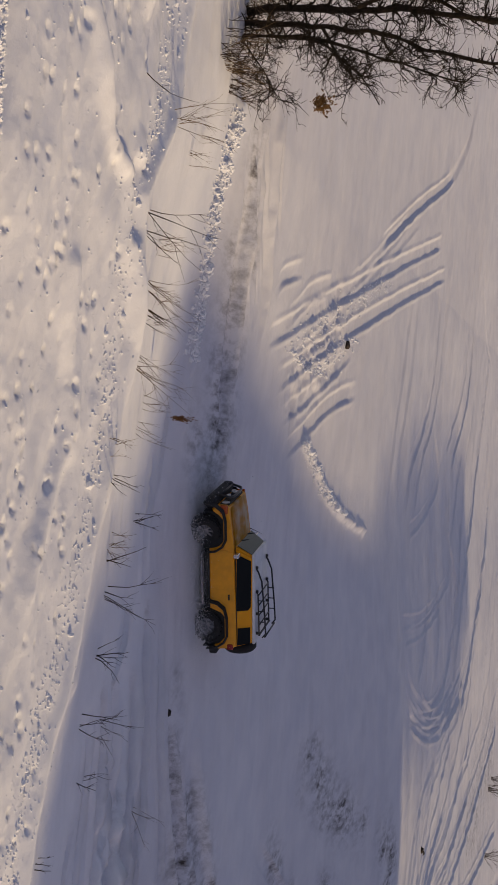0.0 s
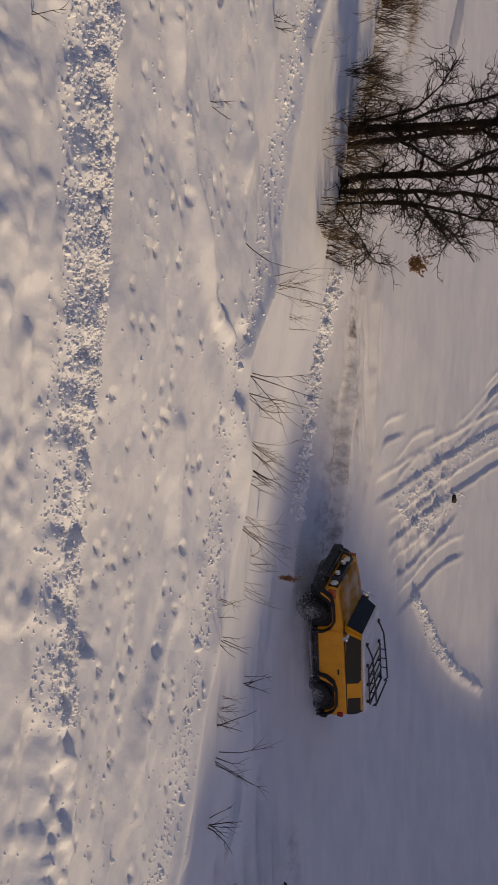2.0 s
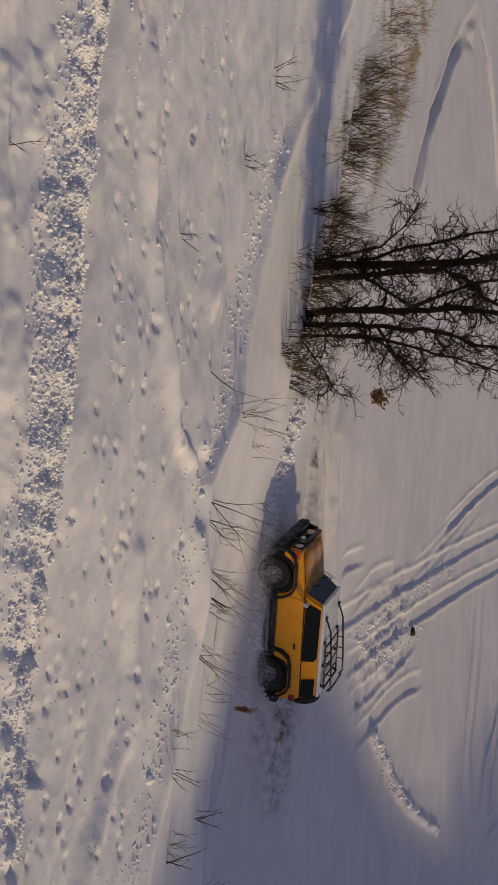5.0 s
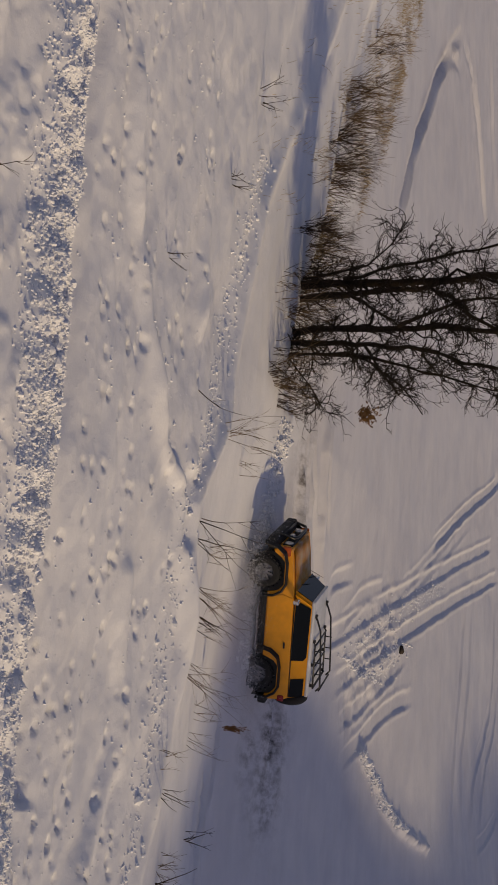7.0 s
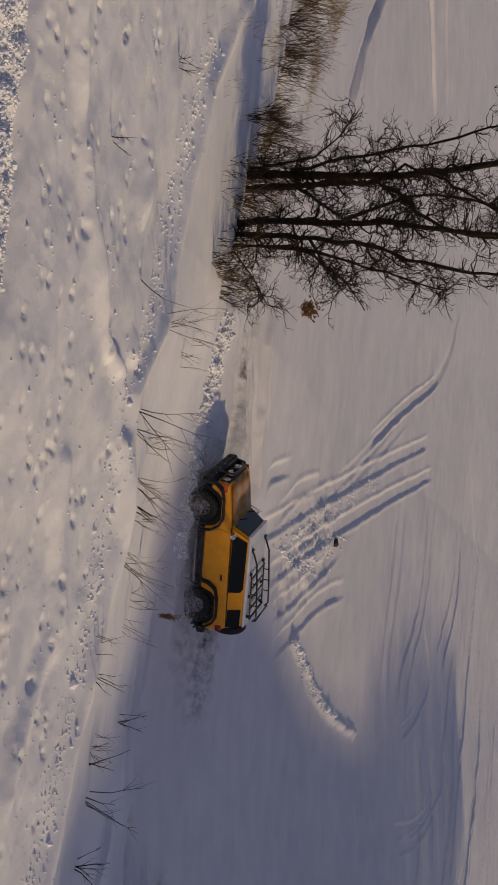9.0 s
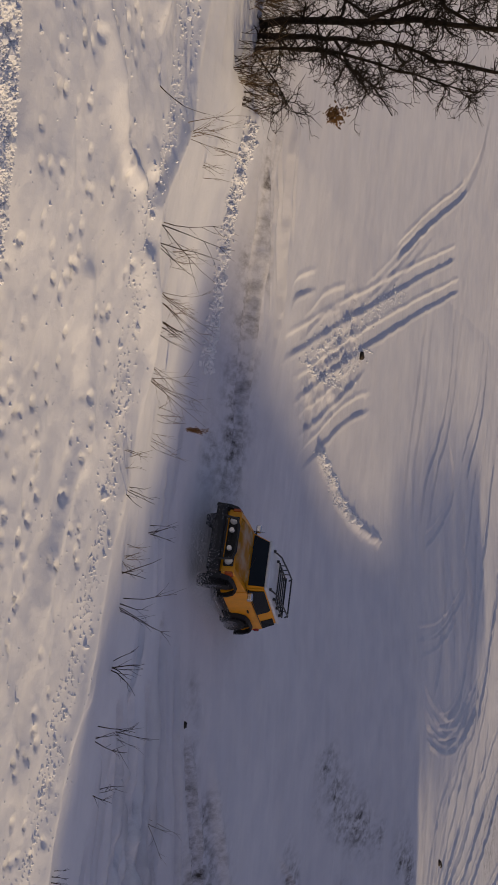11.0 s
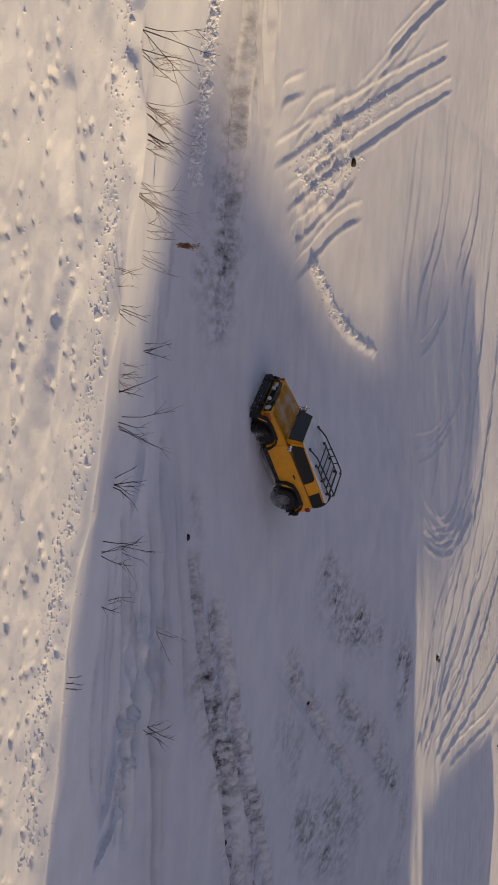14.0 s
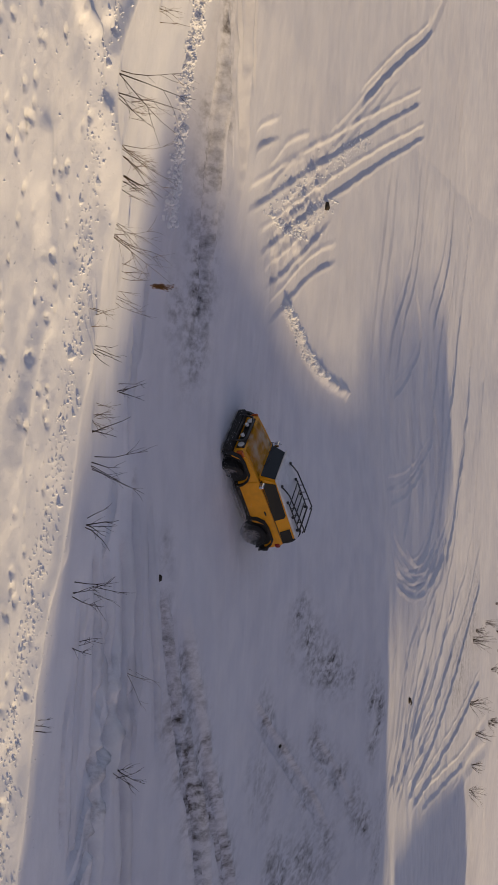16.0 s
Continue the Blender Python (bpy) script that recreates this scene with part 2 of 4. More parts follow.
def groove(h, x, y, pts, wide, deep, berm=0.5, rough=0.3, seed=0):
    """Press a wheel's rut into the heights h, with ragged thrown-up rims."""
    pts = curve(pts)
    far = np.mean([p[1] for p in pts])
    if far > 32:
        wide, deep = max(wide, 0.26), deep * (0.75 if far > 45 else 0.85)
    lo, hi = np.min(pts, 0) - 3 * wide - 0.3, np.max(pts, 0) + 3 * wide + 0.3
    box = (x > lo[0]) & (x < hi[0]) & (y > lo[1]) & (y < hi[1])
    if not box.any():
        return
    bx, by = x[box], y[box]
    d, at, run = along(bx, by, pts)
    d = d + rough * wide * (0.5 * lattice(bx * 2, by * 2, 60 + seed) + 0.5 * lattice(bx * 4, by * 4, 61 + seed) - 0.5)
    ends = np.clip(np.minimum(at, run - at) / (wide * 5) + 0.05, 0, 1)
    cut = np.clip(2.4 - 1.8 * d / wide, 0, 1)
    cut = cut * cut * (3 - 2 * cut)
    rim = np.exp(-((d - 1.45 * wide) / (0.3 * wide)) ** 2) * (0.45 + 0.6 * lattice(bx * 1.5, by * 1.5, 80 + seed) + 0.3 * lattice(bx * 4, by * 4, 81 + seed))
    h[box] += ends * deep * (berm * rim - cut)


RUTS = [  # the line of each rut, half its width, its depth, its rims
    ([(-10.6, 57.7), (-5.0, 37.6), (-2.8, 30.0)], 0.24, 0.0578, 0.78), ([(-9.3, 59.6), (-5.0, 42.6), (-1.8, 31.6)], 0.22, 0.0612, 0.78),
    ([(-2.2, 41.4), (-1.6, 38.3), (-0.5, 35.3), (0.2, 33.3)], 0.2, 0.0544, 0.65), ([(-3.5, 40.2), (-2.6, 37.9), (-1.5, 34.9), (-0.9, 32.6)], 0.2, 0.0544, 0.65),
    ([(-10.0, 49.4), (-7.4, 43.6), (-5.6, 39.0)], 0.13, 0.034, 0.52), ([(-10.5, 51.7), (-7.8, 45.6), (-5.8, 40.5)], 0.12, 0.034, 0.52),
    ([(-5.1, 32.5), (-4.5, 30.5), (-3.8, 30.1)], 0.22, 0.0476, 0.78), ([(-5.3, 36.9), (-4.6, 34.0), (-3.5, 31.7)], 0.2, 0.0476, 0.78), ([(-4.3, 38.3), (-3.5, 36.0), (-2.6, 33.3)], 0.2, 0.0408, 0.65),
    ([(-6.9, 51.0), (-3.4, 49.7), (0.1, 48.0), (2.6, 47.3)], 0.14, 0.0544, 0.65), ([(-7.2, 52.6), (-3.5, 51.5), (-0.1, 49.9), (2.7, 49.3)], 0.14, 0.0544, 0.65),
    ([(-8.3, 58.9), (-3.1, 57.1), (0.3, 52.6), (2.7, 51.2)], 0.14, 0.0612, 0.65), ([(-8.6, 60.8), (-3.3, 59.2), (0.3, 54.9), (2.8, 52.9)], 0.14, 0.0544, 0.65),
    ([(-14.1, 72.7), (-5.1, 71.8), (0.5, 65.3)], 0.2, 0.0816, 0.65), ([(-13.3, 70.0), (-5.2, 69.1), (-0.3, 63.1)], 0.14, 0.0544, 0.65), ([(-8.4, 81.6), (-2.8, 79.1), (2.3, 75.2), (8.5, 67.6), (13.2, 65.1)], 0.3, 0.0952, 0.65),
    ([(1.4, 64.5), (4.4, 64.3), (7.7, 66.0), (11.2, 62.4), (12.3, 57.0)], 0.28, 0.0884, 0.65), ([(2.8, 69.9), (7.1, 67.0), (10.6, 64.4)], 0.25, 0.0816, 0.65), ([(-1.4, 84.7), (4.0, 83.8), (10.6, 73.9), (14.5, 68.3)], 0.3, 0.0952, 0.65),
    ([(10.9, 54.2), (12.5, 57.9), (12.6, 61.8), (11.9, 64.8)], 0.25, 0.0816, 0.78), ([(11.2, 52.7), (12.9, 57.5), (13.3, 63.0), (12.5, 66.3)], 0.25, 0.0816, 0.78), ([(11.4, 51.5), (13.3, 57.2), (13.9, 64.2), (12.9, 68.6)], 0.25, 0.0816, 0.78),
    ([(-31.0, 45.3), (-28.3, 42.6), (-24.6, 40.1), (-21.4, 37.6), (-17.5, 35.1)], 0.16, 0.13, 0.5), ([(-30.7, 45.3), (-30.4, 47.5), (-28.2, 50.3), (-24.8, 53.0)], 0.2, 0.1, 0.4),
    ([(-9.5, 27.6), (-7.7, 27.5), (-5.7, 28.1), (-3.8, 28.8), (-2.1, 28.8)], 0.4, 0.12, 0.5), ([(-7.8, 26.0), (-6.0, 26.4), (-4.1, 26.7), (-1.9, 27.1), (0.0, 27.5)], 0.4, 0.12, 0.5), ([(-9.4, 28.5), (-7.5, 28.3), (-5.4, 29.3)], 0.1, 0.05, 0.4),
    ([(5.7, 25.4), (7.4, 25.5), (9.7, 26.2), (13.5, 28.0), (18.3, 30.0)], 0.45, 0.16, 0.5), ([(6.2, 26.4), (8.1, 26.6), (11.4, 28.1), (15.3, 30.6), (20.1, 33.4)], 0.45, 0.15, 0.5),
    ([(11.8, 33.1), (14.5, 36.7), (17.3, 40.0), (19.6, 42.1)], 0.2, 0.1, 0.4), ([(15.1, 39.9), (17.7, 43.0), (20.1, 45.2)], 0.25, 0.08, 0.4),
    ([(5.0, 21.1), (6.7, 21.4), (8.6, 21.6), (10.5, 21.9), (12.6, 22.1)], 0.17, 0.17, 0.7), ([(5.0, 21.9), (6.9, 22.2), (8.8, 22.4), (10.7, 22.4)], 0.17, 0.16, 0.7), ([(5.0, 23.0), (7.1, 23.0), (8.9, 22.9), (11.7, 23.2), (14.8, 23.4)], 0.17, 0.16, 0.7),
    ([(7.3, 20.0), (8.6, 19.8), (10.5, 20.2)], 0.12, 0.1, 0.4),
    ([(0.1, 23.3), (2.2, 23.1), (3.4, 23.4)], 0.16, 0.15, 0.6), ([(3.3, 22.2), (4.0, 22.1), (5.1, 21.7)], 0.16, 0.14, 0.6), ([(3.7, 23.6), (5.4, 23.5), (7.2, 23.6), (9.1, 23.5)], 0.16, 0.12, 0.6), ([(4.3, 24.4), (6.1, 24.3), (8.1, 24.6), (10.3, 24.9)], 0.14, 0.1, 0.6), ([(5.3, 20.4), (7.1, 20.5), (8.8, 20.5), (11.3, 20.7)], 0.14, 0.14, 0.6), ([(-0.9, 23.8), (1.3, 23.6)], 0.08, 0.08, 0.4),
    # the trampled snow that fans out beyond the hollow
    ([(20.9, 48.5), (18.3, 50.8), (15.1, 51.6), (12.4, 50.0)], 0.224, 0.0437, 0.8), ([(21.4, 49.7), (18.4, 53.4), (15.5, 55.2), (12.8, 55.4)], 0.224, 0.0491, 0.8), ([(21.4, 50.5), (19.2, 56.0), (17.0, 61.0), (15.0, 65.7)], 0.252, 0.0546, 0.8),
    ([(21.7, 51.9), (20.4, 60.9), (18.4, 69.1), (15.2, 75.5)], 0.28, 0.0601, 0.8), ([(23.0, 55.2), (23.0, 68.0), (21.1, 81.5), (18.9, 90.9)], 0.336, 0.0819, 0.8), ([(24.0, 57.1), (26.0, 74.1), (27.1, 91.2)], 0.336, 0.0819, 0.8),
    ([(25.2, 60.1), (29.3, 78.1), (32.9, 98.1)], 0.392, 0.0819, 0.8), ([(30.3, 73.3), (31.8, 83.8), (35.6, 99.3)], 0.448, 0.0955, 0.8), ([(36.6, 85.9), (43.2, 91.6), (46.5, 90.3)], 0.448, 0.0819, 0.8), ([(40.2, 98.6), (49.9, 106.2), (58.0, 106.3)], 0.504, 0.0819, 0.8),
    ([(20.9, 52.8), (19.8, 54.6), (18.1, 55.3)], 0.196, 0.0382, 0.8), ([(21.1, 54.8), (19.4, 59.7), (18.2, 64.4)], 0.224, 0.0437, 0.8), ([(21.7, 59.3), (21.1, 68.7), (19.4, 76.1)], 0.224, 0.0546, 0.8), ([(14.0, 52.2), (12.6, 53.0), (10.7, 51.6)], 0.168, 0.0273, 0.8),
    ([(14.5, 59.4), (13.5, 66.4), (11.0, 71.8)], 0.196, 0.0382, 0.8), ([(15.1, 79.2), (11.6, 81.8), (7.3, 86.9)], 0.224, 0.0437, 0.8), ([(-6.0, 84.0), (-9.0, 78.1), (-13.2, 74.9)], 0.168, 0.0328, 0.8), ([(0.9, 70.4), (-4.3, 74.5), (-9.3, 74.7)], 0.112, 0.0273, 0.8),
    ([(5.9, 48.1), (7.8, 48.5), (9.8, 49.3)], 0.112, 0.0164, 0.8), ([(4.7, 50.8), (7.1, 50.7), (9.7, 51.7)], 0.112, 0.0191, 0.8), ([(4.4, 54.1), (6.9, 53.3), (9.7, 54.5)], 0.112, 0.0191, 0.8), ([(26.2, 45.9), (23.7, 47.3), (21.7, 48.6)], 0.224, 0.0437, 0.8), ([(28.0, 49.6), (25.1, 50.4), (22.6, 50.8)], 0.224, 0.0437, 0.8),
    # turning loops, lanes and crossing wheel lines
    ([(9.5, 50.2), (10.8, 51.5), (11.7, 53.5), (12.3, 56.1), (12.6, 58.9), (12.3, 62.9)], 0.2, 0.06, 0.7),
    ([(10.3, 50.4), (11.8, 52.7), (12.9, 55.8), (13.2, 58.3), (12.9, 64.1), (11.4, 68.7)], 0.2, 0.06, 0.7),
    ([(8.7, 49.9), (10.3, 51.9), (11.6, 55.2), (12.0, 57.9), (11.6, 60.7)], 0.2, 0.06, 0.7),
    ([(7.0, 49.6), (7.4, 54.7), (7.1, 59.2), (6.3, 63.1), (5.1, 64.1)], 0.2, 0.06, 0.7),
    ([(7.7, 50.1), (7.9, 55.4), (7.3, 61.1)], 0.2, 0.06, 0.7),
    ([(-1.0, 70.1), (2.8, 66.9), (5.1, 64.1), (8.8, 64.4), (11.8, 65.1), (12.8, 61.9)], 0.2, 0.06, 0.7),
    ([(-1.8, 58.2), (0.9, 60.5), (2.5, 56.9), (3.3, 52.1)], 0.2, 0.06, 0.7),
    ([(3.6, 57.3), (6.3, 57.1), (8.8, 55.2), (10.3, 53.0)], 0.2, 0.06, 0.7),
    ([(4.3, 59.7), (7.7, 60.0), (10.1, 58.7)], 0.2, 0.06, 0.7),
    ([(-3.1, 75.0), (1.7, 73.8), (6.0, 71.7), (9.5, 70.0), (13.9, 67.8), (14.9, 63.2), (16.5, 57.3), (19.5, 54.1), (21.9, 51.1)], 0.26, 0.045, 0.8),
    ([(-3.6, 84.6), (3.3, 80.9), (8.9, 76.7), (13.1, 73.0), (15.9, 68.0), (18.5, 62.5), (20.4, 56.7), (22.8, 52.7)], 0.26, 0.045, 0.8),
    ([(3.7, 94.5), (9.2, 87.3), (13.8, 84.7), (17.0, 78.2), (18.4, 69.6), (20.1, 61.6), (21.8, 56.0)], 0.26, 0.045, 0.8),
    ([(21.9, 50.3), (18.7, 51.9), (16.3, 54.7), (14.6, 59.0)], 0.26, 0.045, 0.8),
    ([(15.6, 50.3), (14.4, 51.7), (12.6, 50.5)], 0.26, 0.045, 0.8),
    ([(14.8, 60.0), (17.5, 56.9), (20.4, 53.6)], 0.26, 0.045, 0.8),
    ([(16.2, 89.2), (19.0, 82.0), (20.3, 73.2), (21.8, 63.9), (22.8, 56.9)], 0.26, 0.045, 0.8),
    ([(6.8, 22.6), (9.0, 22.2), (10.3, 21.4), (11.5, 20.7)], 0.12, 0.09, 0.9),
    ([(7.9, 22.8), (9.6, 22.3), (11.5, 21.6), (12.2, 20.4)], 0.12, 0.09, 0.9),
    ([(6.1, 21.7), (7.6, 21.9), (8.8, 21.7), (9.8, 21.4)], 0.12, 0.09, 0.9),
    ([(6.5, 23.1), (8.0, 23.2), (10.0, 23.4)], 0.12, 0.09, 0.9),
    ([(-17.8, 35.7), (-21.8, 38.1), (-26.6, 41.3), (-28.8, 43.8), (-29.3, 45.7)], 0.22, 0.12, 0.6),
    ([(-32.2, 47.1), (-29.5, 48.5), (-27.2, 50.6), (-24.7, 52.7)], 0.5, 0.08, 0.9),
    ([(-34.9, 51.3), (-32.1, 52.8), (-29.1, 54.4), (-26.0, 55.6)], 0.5, 0.08, 0.9),
    ([(-7.8, 26.6), (-6.2, 27.2), (-4.6, 27.7), (-3.2, 28.4)], 0.3, 0.11, 0.7),
    ([(-6.0, 26.4), (-4.5, 26.7), (-3.0, 27.0), (-1.1, 27.3), (0.6, 27.3)], 0.28, 0.09, 0.7),
    ([(-9.0, 27.0), (-7.3, 27.3), (-5.5, 28.3), (-3.9, 29.2)], 0.14, 0.05, 0.8),
    ([(-19.9, 64.7), (-16.5, 62.4), (-14.0, 58.7), (-10.7, 50.4), (-8.0, 44.2)], 0.25, 0.09, 0.6),
    ([(11.0, 27.1), (13.8, 28.3), (15.7, 28.8), (17.1, 28.8)], 0.22, 0.12, 0.8),
    ([(13.4, 29.2), (15.7, 30.6), (17.1, 31.1), (18.6, 31.6)], 0.22, 0.12, 0.8),
    ([(6.7, 25.2), (8.2, 25.7), (10.0, 26.4), (11.7, 26.5)], 0.22, 0.12, 0.8),
]
STAINS_AND_SHADE = [  # muddy snow along the wheel lines, then groove shade: line, half width, strength
    ([(-8.1, 26.5), (-6.5, 26.6), (-5.2, 26.9), (-3.5, 26.8)], 0.8, 0.43), ([(-2.7, 26.7), (-1.4, 27.0), (-0.3, 27.2), (1.0, 27.3)], 1.1, 0.53),
    ([(5.6, 25.3), (7.4, 25.4), (9.6, 26.0)], 0.5, 0.68), ([(9.6, 26.0), (11.8, 27.1), (13.8, 28.2), (18.3, 30.0)], 0.75, 1.1), ([(9.1, 26.8), (11.8, 28.4), (15.4, 30.9), (20.1, 33.4)], 0.7, 0.87),
    ([(6.7, 25.2), (8.2, 25.7), (10.0, 26.4), (11.7, 26.5)], 0.3, 0.88),
    ([(11.0, 27.1), (13.8, 28.3), (15.7, 28.8), (17.1, 28.8)], 0.35, 1.5),
    ([(13.4, 29.2), (15.7, 30.6), (17.1, 31.1), (18.6, 31.6)], 0.35, 1.4),
    ([(12.1, 34.3), (15.2, 37.8), (17.8, 40.4), (20.1, 42.3)], 0.6, 0.62),
    ([(10.4, 37.7), (11.6, 39.6), (12.8, 41.6)], 0.96, 0.88),
    ([(12.8, 41.6), (14.0, 43.7)], 0.84, 0.73),
    ([(15.3, 46.8), (16.5, 48.2), (17.2, 47.3)], 0.96, 0.88),
    ([(15.3, 40.4), (17.3, 42.7), (19.3, 45.1)], 0.72, 0.77),
    ([(18.9, 39.4), (20.4, 41.7)], 1.5, 0.65),
    ([(18.6, 36.6), (21.3, 40.7)], 1.2, 0.65),
    ([(19.5, 44.7), (20.9, 46.6)], 0.72, 0.73),
    ([(14.3, 34.1), (15.4, 35.5)], 1, 0.5),
    ([(-7.1, 26.3), (-5.3, 27.3), (-4.0, 27.9)], 0.35, 1.2),
    ([(-4.4, 26.3), (-3.5, 26.6), (-2.4, 26.8)], 0.8, 0.68),
    ([(-1.4, 27.1), (-0.3, 27.4), (0.7, 27.1)], 1.1, 0.78),
    ([(-0.5, 25.5), (0.3, 25.8)], 0.6, 0.56),
    ([(-26.8, 37.1), (-19.6, 31.6), (-16.2, 29.6), (-13.6, 28.4), (-8.6, 26.7)], 0.5, 0.68), ([(-12.2, 25.4), (-9.8, 24.4), (-8.6, 24.0)], 0.7, 0.37), ([(23.2, 76.0), (21.3, 85.7)], 4, 0.43),
    ([(25.8, 45.2), (23.7, 47.3), (20.8, 49.0)], 1, 0.37),
    # bank grooves: slight dirt, with their relief shade put into the colour
    ([(5.0, 21.1), (6.7, 21.4), (8.6, 21.6), (10.5, 21.9), (12.6, 22.1)], 0.15, 0.27), ([(5.0, 21.9), (6.9, 22.2), (8.8, 22.4), (10.7, 22.4)], 0.15, 0.27), ([(5.0, 23.0), (7.1, 23.0), (8.9, 22.9), (11.7, 23.2), (14.8, 23.4)], 0.15, 0.27),
    ([(7.5, 22.6), (9.1, 22.1), (10.7, 21.7), (12.0, 21.3)], 0.12, 0.4), ([(7.8, 22.9), (9.4, 22.4), (11.0, 22.0), (12.3, 21.6)], 0.12, 0.4), ([(3.7, 23.6), (5.4, 23.5), (7.2, 23.6), (9.1, 23.5)], 0.15, 0.24), ([(7.3, 20.0), (8.6, 19.8), (10.5, 20.2)], 0.12, 0.24),
]


def heights(x, y):
    toe, edge = np.interp(x, TOE_X, TOE_Y), np.interp(x, EDGE_X, EDGE_Y)
    edge = edge + 0.2 * fbm(x, 0 * x, 2.2, 1, 3)
    near = np.clip((toe - y) / (toe - edge), 0, 1)
    bank = np.interp(x, [-8, -4], [0.45, 0.8]) * np.where(near < 1, near ** 1.15, 1.0)
    # below the trees the bank stays level up to a sharp crest and drops behind it
    crest = np.interp(x, CREST_X, CREST_Y) + 0.25 * fbm(x, 0 * x, 1.6, 1, 4)
    sharp = ease((-5.5 - x) / 3)
    bank = bank * (1 - sharp) + sharp * (0.36 - 0.06 * ease((y - edge) / 3)) * (1 - ease((y - crest) / 1.1)) * (y > edge - 40)
    h = rise(x, y) + bank
    field = np.clip((edge - y) / 0.6, 0, 1)
    lip = np.exp(-((y - edge + 0.2) / 0.22) ** 2)
    h += lip * (0.13 + 0.11 * fbm(x, y, 1.6, 1.0, 5))
    h += 0.22 * fbm(x, y, 14, 7, 7, 3) + 0.13 * fbm(x, y, 3.2, 0.9, 11)
    h += (0.045 + 0.11 * field) * fbm(x, y, 1.1, 0.4, 17, 5)
    h += 0.30 * ease((y - 46) / 15) * fbm(x, y, 7, 5, 19, 5)
    # wind-packed ridges of the near field, running along the bank
    for k, (pts, wide, tall) in enumerate((
            ([(-11.2, 14.8), (-8.8, 15.4), (-6.4, 16.5), (-4.8, 17.3), (-4.3, 18.2), (-1.1, 19.0)], 0.2, 0.13),
            ([(-12.8, 17.6), (-9.3, 18.5), (-7.6, 18.5), (-4.8, 18.6)], 0.18, 0.12),
            ([(-3.2, 18.8), (-1.5, 19.6), (0.4, 19.4), (2.4, 19.5), (4.5, 18.8)], 0.2, 0.16), ([(-2.5, 16.8), (-0.0, 17.6), (2.2, 16.7), (4.5, 16.5)], 0.25, 0.08))):
        d, at, run = along(x, y, pts)
        h += tall * np.exp(-(d / wide) ** 2) * np.clip(3.2 * (lattice(x * 0.9, y * 0.9, 30 + k) - 0.3), 0, 1.4)
    # the ploughed berm with a trench along it, and the rough snow on its near side
    line = np.interp(x, [p[0] for p in BERM], [p[1] for p in BERM])
    d = np.abs(y - line) + 0.14 * fbm(x, y, 0.9, 0.7, 40)
    h += np.exp(-(d / 0.48) ** 4) * (0.17 + 0.3 * fbm(x, y, 0.26, 0.3, 41, 3) + 0.06 * fbm(x, y, 1.3, 0.9, 42))
    h -= 0.25 * np.exp(-((y - line - 0.78 - 0.2 * fbm(x, y, 2, 9, 44)) / 0.24) ** 2) * (0.35 + lattice(x * 0.8, y * 0.2, 43)) * (x < 1)
    rough = np.clip((line - 0.2 - y) / 0.5, 0, 1) * (y > 5)
    h += rough * (0.26 * np.maximum(fbm(x, y, 0.42, 0.34, 47, 4), -0.06) + 0.22 * fbm(x, y, 2.2, 0.9, 48, 3) + 0.04)
    h += 0.05 * field * (y > 5) * fbm(x, y, 0.5, 0.16, 23, 4) * np.clip(3 * lattice(x * 0.5, y * 0.9, 24) - 0.9, 0, 1.2)
    # footprints: small steep pits in lines and groups
    rng = np.random.RandomState(5)
    for k in range(330):
        lane = rng.choice(6)
        cx = rng.uniform(-15, 14)
        cy = (np.interp(cx, [-15, -5, 14], [(13.8, 15.3, 15.2), (14.6, 16.2, 15.6), (15.0, 16.4, 15.0), (16.4, 17.6, 15.6), (17.6, 18.4, 16.0), (14.2, 15.0, 14.6)][lane])
              + rng.normal(0, 0.28))
        if cy > np.interp(cx, EDGE_X, EDGE_Y) - 0.3:
            continue
        a, b, deep = rng.uniform(0.045, 0.105), rng.uniform(0.03, 0.06), rng.uniform(0.05, 0.10)
        sel = (np.abs(x - cx) < 0.7) & (np.abs(y - cy) < 0.5)
        q = ((x[sel] - cx) / a) ** 2 + ((y[sel] - cy) / b) ** 2
        q *= 0.45 + 1.3 * lattice(x[sel] * 9, y[sel] * 9, 71)
        h[sel] += deep * (0.14 * np.exp(-((np.sqrt(q) - 1.7) / 0.5) ** 2) - np.exp(-q ** 1.5))
    for k, (pts, wide, deep, rim) in enumerate(RUTS):
        groove(h, x, y, pts, wide, deep, rim, 0.2, k)
    # churned snow between the turning tracks
    for cx, cy, r in ((-2.8, 35.7, 1.6), (-4.0, 38.1, 1.6), (-1.6, 33.5, 1.0)):
        h += 0.26 * np.exp(-(((x - cx) ** 2 + (y - cy) ** 2) / r ** 2) ** 1.5) * fbm(x, y, 0.5, 0.5, 53)
    # the thrown-up crest that curves out of the hollow
    d, at, run = along(x, y, curve([(-0.2, 35.4), (0.6, 36.9), (1.5, 38.5), (2.3, 40.7), (2.9, 43.4)]))
    h += 0.16 * np.exp(-(d / 0.2) ** 2) * (0.5 + lattice(x * 5, y * 5, 57))
    # the rim of loose snow between track and bank
    d, at, run = along(x, y, [(-7.3, 24.7), (-6.0, 24.5), (-4.7, 24.4), (-2.9, 24.6), (-1.7, 24.7), (-0.2, 24.7)])
    h += 0.10 * np.exp(-(d / 0.3) ** 2) * (0.4 + 1.2 * lattice(x * 4, y * 4, 58))
    far = np.clip((np.hypot(x, y - 60) - 160) / 300, 0, 1)
    return h * (1 - far) + far * rise(x, y) * 0.5


